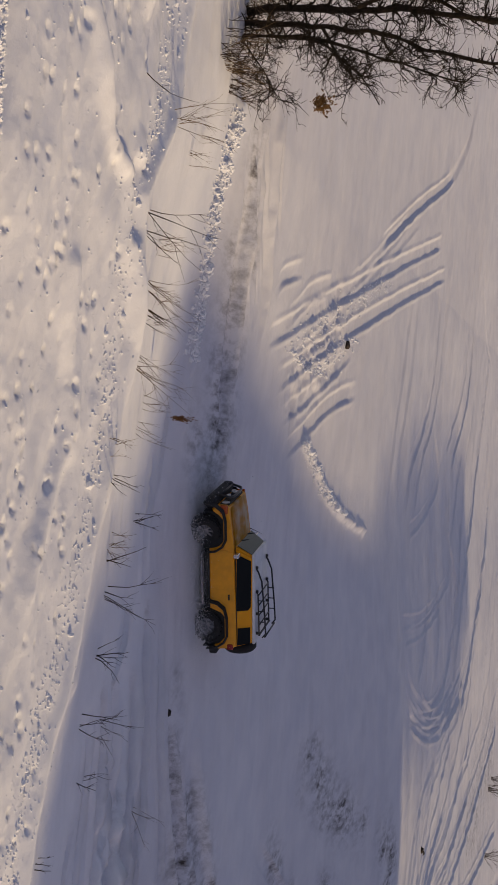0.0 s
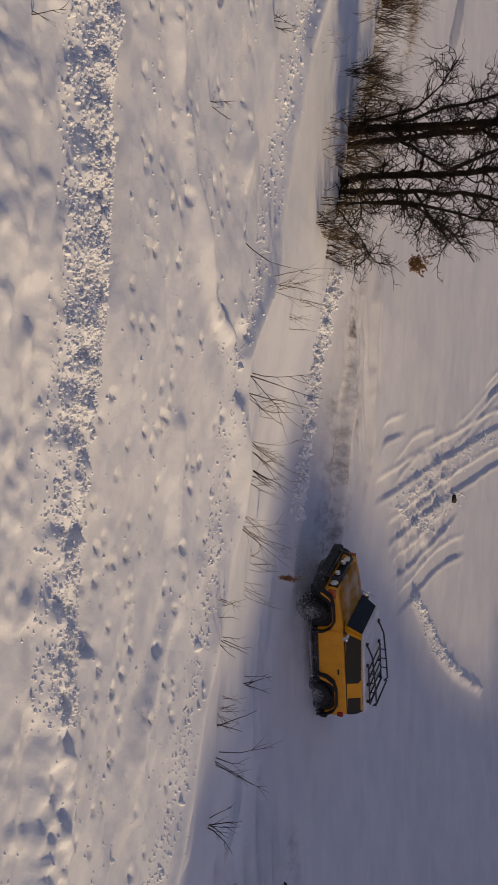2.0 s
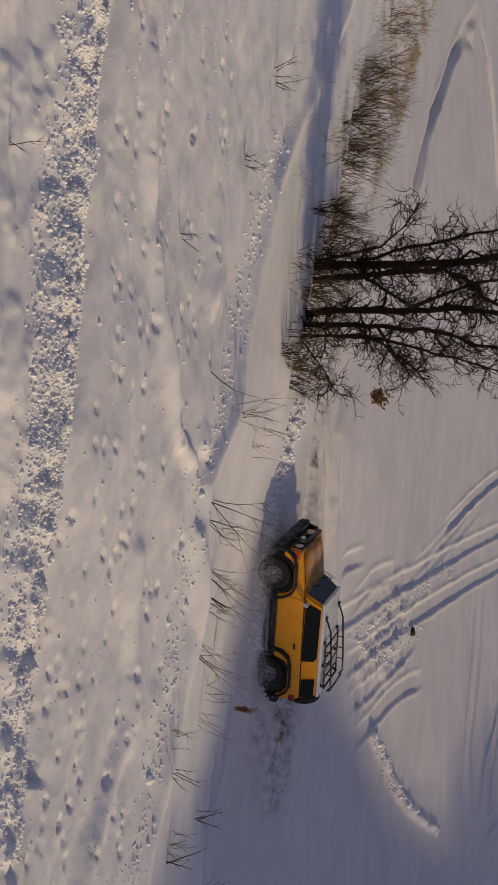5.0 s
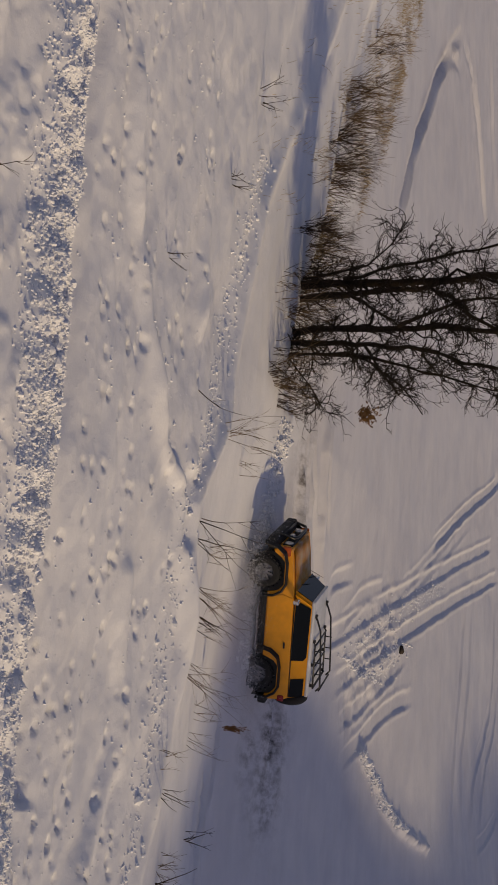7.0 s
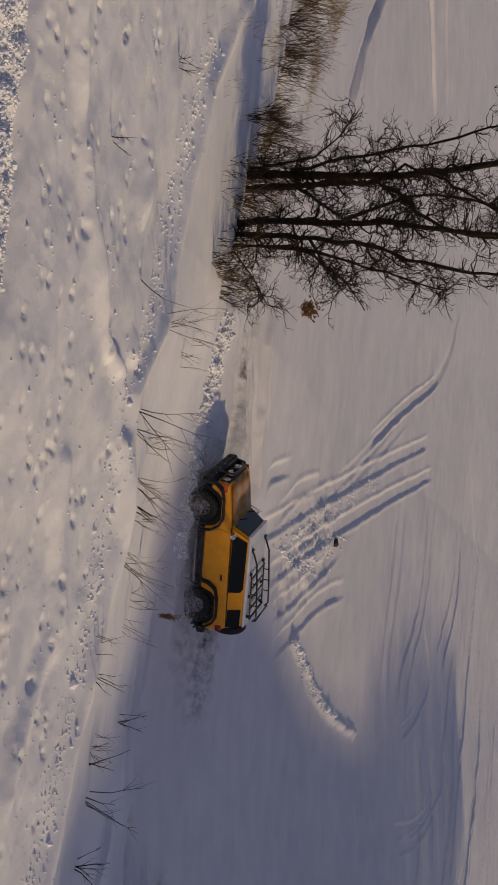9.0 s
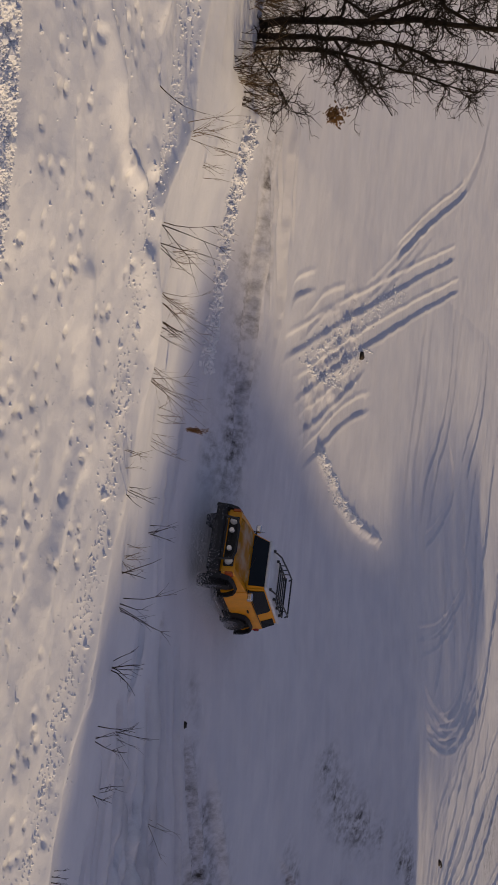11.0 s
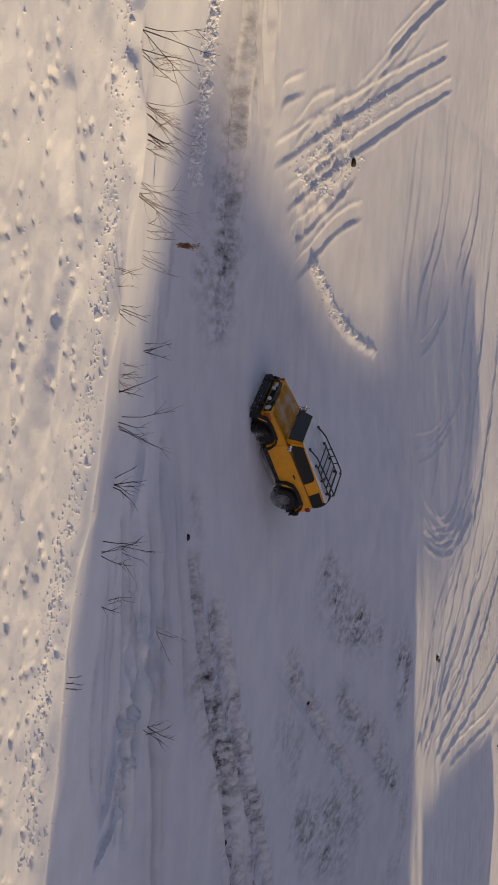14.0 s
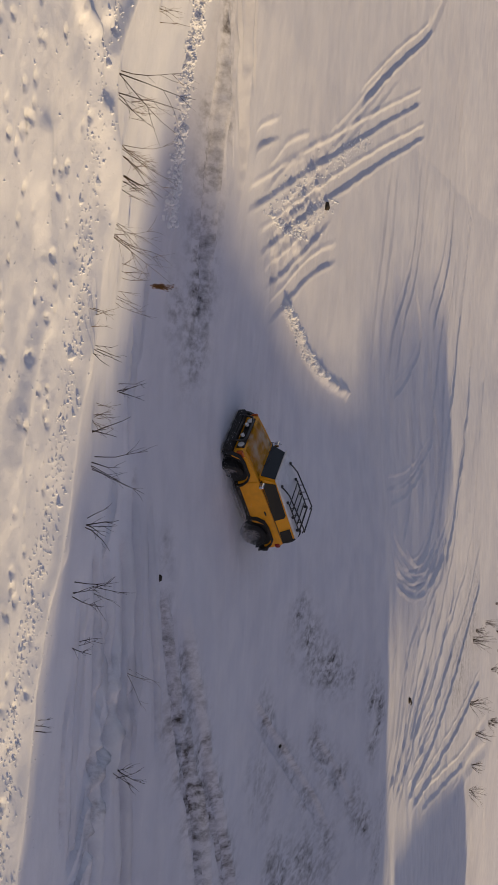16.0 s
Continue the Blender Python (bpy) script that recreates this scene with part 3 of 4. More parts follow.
BERM = [(-40, 11.5)] + [(-10.3, 13.1), (-8.5, 13.1), (-6.6, 13.2), (-5.2, 13.3), (-3.8, 13.5), (-2.1, 13.6)] + [(2, 14.2), (40, 14.6)]


def spread(stops):
    """Grid lines from (place, step) stops."""
    out = []
    for (a, s), (b, _) in zip(stops, stops[1:]):
        out += list(np.linspace(a, b, max(int(round((b - a) / s)), 1), endpoint=False))
    return np.array(out + [stops[-1][0]])


GX = spread([(-700, 80), (-60, 2.0), (-34, 0.25), (-14, 0.065), (13, 0.09), (30, 0.3), (60, 1.2), (130, 8), (200, 70), (900, 1)])
GY = spread([(-500, 50), (-20, 2.5), (8, 0.12), (11, 0.05), (27, 0.065), (42, 0.11), (78, 0.26), (115, 3), (220, 70), (1300, 1)])


def build_ground():
    x, y = np.meshgrid(GX, GY, indexing="ij")
    h = heights(x, y)
    nx, ny = x.shape
    idx = np.arange(nx * ny).reshape(nx, ny)
    quads = np.stack([idx[:-1, :-1], idx[1:, :-1], idx[1:, 1:], idx[:-1, 1:]], -1).reshape(-1, 4)
    me = bpy.data.meshes.new("ground")
    me.vertices.add(nx * ny)
    me.vertices.foreach_set("co", np.stack([x, y, h], -1).astype(np.float32).ravel())
    me.loops.add(quads.size)
    me.loops.foreach_set("vertex_index", quads.astype(np.int32).ravel())
    me.polygons.add(len(quads))
    me.polygons.foreach_set("loop_start", np.arange(0, quads.size, 4, dtype=np.int32))
    dirt_and_shade = np.zeros(x.shape)
    for k, (pts, wide, strong) in enumerate(STAINS_AND_SHADE):
        pts = curve(pts)
        lo, hi = np.min(pts, 0) - 3 * wide, np.max(pts, 0) + 3 * wide
        i0, i1 = np.searchsorted(GX, (lo[0], hi[0]))
        j0, j1 = np.searchsorted(GY, (lo[1], hi[1]))
        bx, by = x[i0:i1, j0:j1], y[i0:i1, j0:j1]
        d, at, run = along(bx, by, pts)
        dirt_and_shade[i0:i1, j0:j1] = np.maximum(dirt_and_shade[i0:i1, j0:j1], strong * np.exp(-(d / wide) ** 2) * np.clip(0.75 + 2.2 * fbm(bx + 0.45 * by, by - 0.5 * bx, 0.9, 1.3, 90 + k, 3), 0, 1.4))
    # all ground beyond the bank's toe is dimmed in colour
    packed_dim = ease((y - np.interp(x, TOE_X, TOE_Y) + 0.3) / 1.5) * (0.8 + 0.6 * fbm(x, y, 5, 6, 93))
    at = me.attributes.new("packed_dim", "FLOAT", "POINT")
    at.data.foreach_set("value", np.clip(packed_dim, 0, 1).astype(np.float32).ravel())
    at = me.attributes.new("dirt_and_shade", "FLOAT", "POINT")
    at.data.foreach_set("value", dirt_and_shade.astype(np.float32).ravel())
    me.update()
    me.validate()
    me.polygons.foreach_set("use_smooth", np.ones(len(quads), bool))
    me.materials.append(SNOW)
    return tagged(new("ground", me), "snow-covered ground with wheel ruts, footprints and muddy stains", "ground", kind="structure"), h


ground, GH = build_ground()


def ground_z(x, y):
    i = min(max(int(np.searchsorted(GX, x)) - 1, 0), len(GX) - 2)
    j = min(max(int(np.searchsorted(GY, y)) - 1, 0), len(GY) - 2)
    u, v = (x - GX[i]) / (GX[i + 1] - GX[i]), (y - GY[j]) / (GY[j + 1] - GY[j])
    return float((GH[i, j] * (1 - u) + GH[i + 1, j] * u) * (1 - v) + (GH[i, j + 1] * (1 - u) + GH[i + 1, j + 1] * u) * v)


# ---- mesh helpers ----
def mesh_of(name, verts, faces, mat, smooth=False):
    me = bpy.data.meshes.new(name)
    me.from_pydata([tuple(v) for v in verts], [], faces)
    me.materials.append(mat)
    if smooth:
        me.polygons.foreach_set("use_smooth", np.ones(len(me.polygons), bool))
    me.update()
    return me


def part(name, bm, mat, parent, label="", smooth=False):
    me = bpy.data.meshes.new(name)
    bmesh.ops.recalc_face_normals(bm, faces=bm.faces)
    bm.to_mesh(me)
    bm.free()
    me.materials.append(mat)
    if smooth:
        me.polygons.foreach_set("use_smooth", np.ones(len(me.polygons), bool))
    ob = new(name, me)
    ob.parent = parent
    return tagged(ob, label)


def part_data(name, me, parent, label=""):
    ob = new(name, me)
    ob.parent = parent
    return tagged(ob, label)


def tube_data(lines, sides=5):
    """Tapered tubes along lines of (place, radius)."""
    verts, faces = [], []
    for line in lines:
        first = len(verts)
        for k, (p, r) in enumerate(line):
            p = Vector(p)
            a, b = Vector(line[max(k - 1, 0)][0]), Vector(line[min(k + 1, len(line) - 1)][0])
            d = (b - a).normalized() if (b - a).length > 1e-9 else Vector((0, 0, 1))
            u = d.cross(Vector((0.3, 0.2, 1)) if abs(d.z) < 0.95 else Vector((1, 0, 0))).normalized()
            v = d.cross(u)
            for s in range(sides):
                t = 2 * math.pi * s / sides
                verts.append(p + (u * math.cos(t) + v * math.sin(t)) * r)
        n = len(line)
        for k in range(n - 1):
            for s in range(sides):
                q = first + k * sides
                faces.append((q + s, q + (s + 1) % sides, q + sides + (s + 1) % sides, q + sides + s))
        faces.append(tuple(first + s for s in range(sides))[::-1])
        faces.append(tuple(first + (n - 1) * sides + s for s in range(sides)))
    return verts, faces


def tubes(name, lines, mat, parent, label="", sides=5):
    v, f = tube_data(lines, sides)
    return part_data(name, mesh_of(name, v, f, mat, sides > 4), parent, label)


def box(sx, sy, sz, x=0, y=0, z=0, bevel=0.0, seg=2):
    bm = bmesh.new()
    bmesh.ops.create_cube(bm, size=1.0, matrix=Matrix.Translation((x, y, z)) @ Matrix.Diagonal((sx, sy, sz, 1)))
    if bevel:
        bmesh.ops.bevel(bm, geom=list(bm.edges), offset=bevel, segments=seg, profile=0.5, affect="EDGES")
    return bm


def turned(profile, axis_y=True, n=28):
    """A body of revolution about y from (radius, along) pairs."""
    bm = bmesh.new()
    rings = []
    for r, a in profile:
        rings.append([bm.verts.new((r * math.cos(2 * math.pi * k / n), a, r * math.sin(2 * math.pi * k / n))) for k in range(n)])
    for p, q in zip(rings, rings[1:]):
        for k in range(n):
            bm.faces.new((p[k], p[(k + 1) % n], q[(k + 1) % n], q[k]))
    for ring in (rings[0], rings[-1]):
        if (ring[0].co.x ** 2 + ring[0].co.z ** 2) > 1e-8:
            bm.faces.new(ring)
    return bm


def plate(corners, thick, inset=0.0, bevel=0.0):
    """A pane through corner points, thickened outwards along its normal."""
    bm = bmesh.new()
    vs = [Vector(c) for c in corners]
    n = (vs[1] - vs[0]).cross(vs[2] - vs[0]).normalized()
    lo, hi = [bm.verts.new(v) for v in vs], [bm.verts.new(v + n * thick) for v in vs]
    bm.faces.new(lo[::-1])
    bm.faces.new(hi)
    for k in range(len(vs)):
        bm.faces.new((lo[k], lo[(k + 1) % len(vs)], hi[(k + 1) % len(vs)], hi[k]))
    if bevel:
        bmesh.ops.bevel(bm, geom=list(bm.edges), offset=bevel, segments=1, affect="EDGES")
    return bm


def slab(profile, half, top_in=0.0, z_lo=0.0, z_hi=1.0, bevel=0.02):
    """A side profile in x and z drawn out across y, leaning in with height."""
    bm = bmesh.new()

    def half_at(z):
        return half - top_in * min(max((z - z_lo) / (z_hi - z_lo), 0), 1)

    left = [bm.verts.new((x, half_at(z), z)) for x, z in profile]
    right = [bm.verts.new((x, -half_at(z), z)) for x, z in profile]
    sides = [bm.faces.new(left), bm.faces.new(right[::-1])]
    for k in range(len(profile)):
        j = (k + 1) % len(profile)
        bm.faces.new((left[k], right[k], right[j], left[j]))
    if bevel:
        rim = [e for f in sides for e in f.edges]
        bmesh.ops.bevel(bm, geom=rim, offset=bevel, segments=2, profile=0.5, affect="EDGES")
    return bm


# ---- the car ----
def wheel(car, x, y):
    side = 1 if y > 0 else -1
    hub = new("wheel")
    hub.parent = car
    hub.location = (x, y, 0.54)
    r = 0.345
    bm = turned([(0.19, -0.11), (0.27, -0.125), (0.315, -0.12), (r - 0.012, -0.10), (r, -0.05), (r, 0.05), (r - 0.012, 0.10), (0.315, 0.12), (0.27, 0.125), (0.19, 0.11)])
    for k in range(22):
        for row in (-1, 0, 1):
            a = 2 * math.pi * (k + 0.5 * (row == 0)) / 22
            m = Matrix.Rotation(-a, 4, "Y") @ Matrix.Translation((r + 0.004, row * 0.078, 0)) @ Matrix.Diagonal((0.03, 0.06, 0.062, 1))
            bmesh.ops.create_cube(bm, size=1.0, matrix=m)
    bmesh.ops.delete(bm, geom=[f for f in bm.faces if len(f.verts) > 8], context="FACES")
    part("tyre", bm, RUBBER, hub, "black off-road tyre caked with snow")
    rim = turned([(0.0, side * 0.055), (0.06, side * 0.075), (0.08, side * 0.05), (0.15, side * 0.03), (0.185, side * 0.06), (0.212, side * 0.115), (0.215, -side * 0.10), (0.0, -side * 0.10)], n=24)
    for k in range(8):
        a = 2 * math.pi * k / 8
        bmesh.ops.create_cube(rim, size=1.0, matrix=Matrix.Rotation(-a, 4, "Y") @ Matrix.Translation((0.125, side * 0.062, 0)) @ Matrix.Diagonal((0.13, 0.035, 0.045, 1)))
    part("rim", rim, ALLOY, hub, "silver spoked rim")
    return hub


def flare(car, x, y):
    """The black arch moulding above a wheel."""
    side = 1 if y > 0 else -1
    bm = bmesh.new()
    arch = [(-0.50, -0.16), (-0.47, 0.06), (-0.36, 0.22), (-0.2, 0.30), (0.2, 0.30), (0.42, 0.25), (0.54, 0.10), (0.60, -0.16)]
    rows = []
    for out, grow in ((0.70, 0.0), (0.85, -0.01), (0.87, 0.03), (0.77, 0.07)):
        rows.append([bm.verts.new((x + ax * (1 + grow * 1.6), side * out, 0.70 + az * (1 + grow * 1.6))) for ax, az in arch])
    for p, q in zip(rows, rows[1:]):
        for k in range(len(arch) - 1):
            bm.faces.new((p[k], p[k + 1], q[k + 1], q[k]))
    part("wheel_arch", bm, BLACK_DUST, car, "black plastic wheel arch")


def build_car():
    car = tagged(new("off_road_car"), "yellow two-door off-road car with white roof, drifting through snow", "car")
    profile = [(1.60, 0.70), (1.655, 0.80), (1.66, 0.98), (1.62, 1.07), (1.2, 1.125), (0.72, 1.175), (-1.58, 1.215), (-1.64, 1.1), (-1.66, 0.8), (-1.58, 0.70),
               (-1.56, 0.72), (-1.50, 0.88), (-1.38, 0.98), (-0.88, 0.98), (-0.76, 0.88), (-0.70, 0.62), (0.68, 0.62), (0.74, 0.88), (0.86, 0.98), (1.36, 0.98), (1.48, 0.88), (1.54, 0.72)]
    part("body", slab(profile, 0.775, 0.06, 0.7, 1.22, 0.03), YELLOW_SIDE, car, "yellow painted body splashed with snow")
    # the bonnet, a little proud of the wings
    bm = bmesh.new()
    grid = []
    for x, z in ((1.645, 1.02), (1.615, 1.085), (1.45, 1.118), (1.1, 1.155), (0.76, 1.188)):
        grid.append([bm.verts.new((x - 0.05 * abs(v) ** 3, v * (0.60 + 0.04 * (1.65 - x)), z + 0.028 * (1 - v * v))) for v in (-1, -0.9, -0.5, -0.4, 0, 0.4, 0.5, 0.9, 1)])
    for p, q in zip(grid, grid[1:]):
        for k in range(8):
            bm.faces.new((p[k], p[k + 1], q[k + 1], q[k]))
    bmesh.ops.solidify(bm, geom=list(bm.faces), thickness=0.02)
    part("bonnet", bm, HOOD, car, "yellow bonnet dusted with powder snow", True)
    # cabin
    bm = bmesh.new()
    lo = [(0.74, 0.665, 1.19), (0.74, -0.665, 1.19), (-1.60, -0.70, 1.21), (-1.60, 0.70, 1.21)]
    hi = [(0.50, 0.575, 1.56), (0.50, -0.575, 1.56), (-1.53, -0.585, 1.53), (-1.53, 0.585, 1.53)]
    a, b = [bm.verts.new(v) for v in lo], [bm.verts.new(v) for v in hi]
    for k in range(4):
        bm.faces.new((a[k], a[(k + 1) % 4], b[(k + 1) % 4], b[k]))
    bm.faces.new(b)
    bm.faces.new(a[::-1])
    bmesh.ops.bevel(bm, geom=[e for e in bm.edges if abs(e.verts[0].co.z - e.verts[1].co.z) > 0.2], offset=0.05, segments=3, affect="EDGES")
    part("cabin", bm, YELLOW, car)
    bm = box(2.10, 1.19, 0.07, -0.50, 0, 1.575, 0.03, 3)
    for v in bm.verts:
        v.co.z += 0.03 * (1 - (v.co.y / 0.6) ** 2) + 0.014 * (v.co.x + 0.5) - 0.02 * max(0, v.co.x - 0.25) / 0.3
        v.co.y *= 1 - 0.02 * abs(v.co.x + 0.5)
    part("roof", bm, WHITE, car, "white roof", True)

    def on_side(x, u, side, out):
        """A place on the cabin's side: x along, u from belt 0 to roof 1."""
        back = (0.74 - x) / 2.34
        y0, y1 = 0.665 + 0.035 * back, 0.575 + 0.01 * back
        return (x, side * (y0 + (y1 - y0) * u + out), 1.205 + (0.355 - 0.03 * back) * u)

    for side in (1, -1):
        for name, pts in (("door_window", [(0.56, 0.06), (-0.75, 0.03), (-0.74, 0.76), (-0.66, 0.93), (0.40, 0.94)]),
                          ("quarter_window", [(-1.16, 0.10), (-1.56, 0.08), (-1.52, 0.9), (-1.14, 0.9)])):
            c = [on_side(x, u, side, 0.016) for x, u in pts]
            part(name, plate(c if side < 0 else c[::-1], 0.008 if True else 0), GLASS, car, "dark tinted side window")
        door = part("door", slab([(0.60, 0.66), (0.66, 0.95), (0.60, 1.17), (-0.70, 1.185), (-0.70, 0.75), (-0.62, 0.66)], 0.008, 0, 0, 1, 0.003), YELLOW_SIDE, car)
        for v in door.data.vertices:
            v.co.y += side * (0.777 - 0.06 * min(max((v.co.z - 0.7) / 0.52, 0), 1))
        part("door_handle", box(0.13, 0.03, 0.035, -0.42, side * 0.765, 1.06, 0.008), BLACK, door, "black door handle")
        tubes("belt_moulding", [[((0.72, side * 0.70, 1.20), 0.009), ((-1.56, side * 0.70, 1.222), 0.009)]], BLACK, car)
        mirror = part("door_mirror", box(0.09, 0.18, 0.13, 0.58, side * 0.82, 1.27, 0.03, 2), CHROME, car, "silver door mirror with black arm")
        part("mirror_arm", box(0.04, 0.14, 0.03, 0.58, side * 0.72, 1.225, 0.01), BLACK, mirror)
        tubes("side_step", [[((0.66, side * 0.74, 0.50), 0.02), ((0.58, side * 0.86, 0.47), 0.03), ((-0.55, side * 0.86, 0.47), 0.03), ((-0.63, side * 0.74, 0.50), 0.02)]], ALLOY, car, "pale tubular side step", 8)
        part("sill", box(1.36, 0.10, 0.14, -0.01, side * 0.715, 0.575, 0.025), BLACK_DUST, car, "black plastic sill")
        part("tail_lamp", box(0.14, 0.13, 0.14, -1.60, side * 0.69, 1.06, 0.03), RED, car, "red tail lamp")
        part("turn_signal", box(0.20, 0.07, 0.17, 1.585, side * 0.735, 0.965, 0.022), AMBER, car, "amber turn signal")
        lamp = turned([(0.0, 0.012), (0.085, 0.01), (0.095, -0.03), (0.0, -0.03)], n=20)
        bmesh.ops.transform(lamp, matrix=pose(1.685, side * 0.47, 0.935, 0, 0, -90), verts=lamp.verts)
        part("headlamp", lamp, LAMP, car, "round clear headlamp")
        spot = turned([(0.0, 0.012), (0.05, 0.01), (0.058, -0.04), (0.0, -0.05)], n=16)
        bmesh.ops.transform(spot, matrix=pose(1.79, side * 0.21, 0.93, 0, 0, -90), verts=spot.verts)
        part("spot_lamp", spot, LAMP, car, "small round spot lamp")
        for x in (1.12, -1.12):
            flare(car, x, side)
        part("mud_flap", box(0.02, 0.24, 0.28, -1.60, side * 0.66, 0.58, 0.006), BLACK, car)
    c = [(0.736, 0.60, 1.215), (0.736, -0.60, 1.215), (0.512, -0.53, 1.548), (0.512, 0.53, 1.548)]
    screen = part("windscreen", plate([(x + 0.012, y, z + 0.012) for x, y, z in c], 0.008), SCREEN, car, "dark windscreen reflecting the sky")
    for s, y in ((1, 0.25), (1, -0.28)):
        tubes("wiper", [[((0.765, y, 1.22), 0.008), ((0.70, y - 0.32, 1.31), 0.006)]], BLACK, screen)
    part("rear_window", plate([(-1.606, -0.52, 1.25), (-1.606, 0.52, 1.25), (-1.55, 0.49, 1.50), (-1.55, -0.49, 1.50)][::-1], 0.008), GLASS, car)
    part("grille", box(0.05, 1.16, 0.22, 1.655, 0, 0.93, 0.02), BLACK, car, "black slatted grille")
    for k in range(4):
        part("grille_slat", box(0.02, 0.66, 0.018, 1.69, 0, 0.86 + 0.045 * k, 0.004), BLACK_DUST, car)
    bumper = part("front_bumper", box(0.24, 1.56, 0.22, 1.74, 0, 0.66, 0.05, 3), BLACK_DUST, car, "black front bumper packed with snow")
    for y in (-0.6, 0.6):
        part("fog_lamp_recess", box(0.03, 0.2, 0.09, 1.86, y, 0.66, 0.01), BLACK, bumper)
    tubes("bull_bar", [[((1.80, -0.52, 0.58), 0.03), ((1.86, -0.50, 0.78), 0.03), ((1.80, -0.46, 1.03), 0.03), ((1.79, -0.3, 1.08), 0.03), ((1.79, 0.3, 1.08), 0.03),
                         ((1.80, 0.46, 1.03), 0.03), ((1.86, 0.50, 0.78), 0.03), ((1.80, 0.52, 0.58), 0.03)],
                        [((1.85, -0.5, 0.82), 0.022), ((1.86, 0.5, 0.82), 0.022)]], STEEL, car, "black tubular bull bar", 8)
    part("rear_bumper", box(0.18, 1.5, 0.18, -1.70, 0, 0.66, 0.04, 3), BLACK_DUST, car, "black rear bumper")
    for x in (1.12, -1.12):
        part("wheel_housing", box(0.86, 1.46, 0.5, x - 0.01, 0, 0.735, 0.03), BLACK, car, "black wheel housing")
    part("underbody", box(2.9, 1.1, 0.32, 0, 0, 0.56, 0.05), BLACK, car, "dark underbody")
    for x in (1.12, -1.12):
        tubes("axle", [[((x, -0.66, 0.54), 0.05), ((x, 0.66, 0.54), 0.05)]], BLACK, car, "", 8)
    # roof rack: a short basket over the rear, two long rails that run forward
    rack = part("roof_rack", box(0.03, 1.0, 0.03, -1.36, 0, 1.68, 0.01), STEEL, car, "black tubular roof rack")
    for side in (1, -1):
        y = side * 0.46
        tubes("rack_rail", [[((0.22, y, 1.60), 0.022), ((0.12, y, 1.66), 0.02), ((-0.10, y, 1.74), 0.019), ((-0.9, y, 1.80), 0.019), ((-1.32, y, 1.82), 0.019), ((-1.42, y, 1.74), 0.019)]], STEEL, rack, "", 7)
        tubes("rack_rail", [[((-0.34, y, 1.60), 0.02), ((-0.40, y, 1.65), 0.018), ((-1.38, y, 1.67), 0.018)]], STEEL, rack, "", 7)
        for x in (0.22, -0.34, -0.86, -1.32):
            part("rack_foot", box(0.06, 0.06, 0.10, x, y, 1.61, 0.012), STEEL, rack)
        for x in (-0.55, -0.8, -1.05):
            tubes("rack_post", [[((x, y, 1.66), 0.012), ((x, y, 1.80), 0.012)]], STEEL, rack, "", 6)
    for x in (-0.42, -0.66, -0.90, -1.14, -1.36):
        tubes("rack_bar", [[((x, -0.46, 1.665), 0.016), ((x, 0.46, 1.665), 0.016)]], STEEL, rack, "", 6)
    tubes("rack_bar", [[((-1.40, -0.46, 1.80), 0.019), ((-1.40, 0.46, 1.80), 0.019)]], STEEL, rack, "", 6)
    tubes("antenna", [[((0.78, -0.68, 1.18), 0.008), ((0.66, -0.70, 1.45), 0.004)]], BLACK, car)
    spare = turned([(0.0, -0.11), (0.22, -0.12), (0.33, -0.11), (0.375, -0.06), (0.375, 0.06), (0.33, 0.11), (0.2, 0.12), (0.0, 0.10)], n=28)
    bmesh.ops.transform(spare, matrix=pose(-1.80, 0, 1.10, 0, 0, 90), verts=spare.verts)
    part("spare_wheel", spare, RUBBER, car, "black spare wheel on the tailgate", True)
    wheels = [wheel(car, x, y) for x in (1.12, -1.12) for y in (0.71, -0.71)]
    grown = Matrix.Scale(1.06, 4)
    for ob in car.children_recursive:
        ob.location *= 1.06
        if ob.data:
            ob.data.transform(grown)
    return car, wheels


car, WHEELS = build_car()


# ---- trees and shrubs ----
def limb(start, way, length, radius, rng, droop=0.0, bend=0.16, steps=6):
    """A crooked, tapering line of (place, radius)."""
    p, d, line = Vector(start), Vector(way).normalized(), []
    for k in range(steps + 1):
        line.append((p.copy(), radius * (1 - 0.72 * k / steps)))
        d = (d + Vector((rng.normal(0, bend), rng.normal(0, bend), rng.normal(0, bend) - droop + 0.03))).normalized()
        p = p + d * length / steps
    return line


def side_way(line, k, rng, spread_by):
    a, b = line[k][0], line[min(k + 1, len(line) - 1)][0]
    d = (b - a).normalized() if (b - a).length > 1e-6 else Vector((0, 0, 1))
    r = Vector(rng.normal(0, 1, 3))
    r = (r - d * r.dot(d)).normalized()
    return (d * math.cos(spread_by) + r * math.sin(spread_by)).normalized()


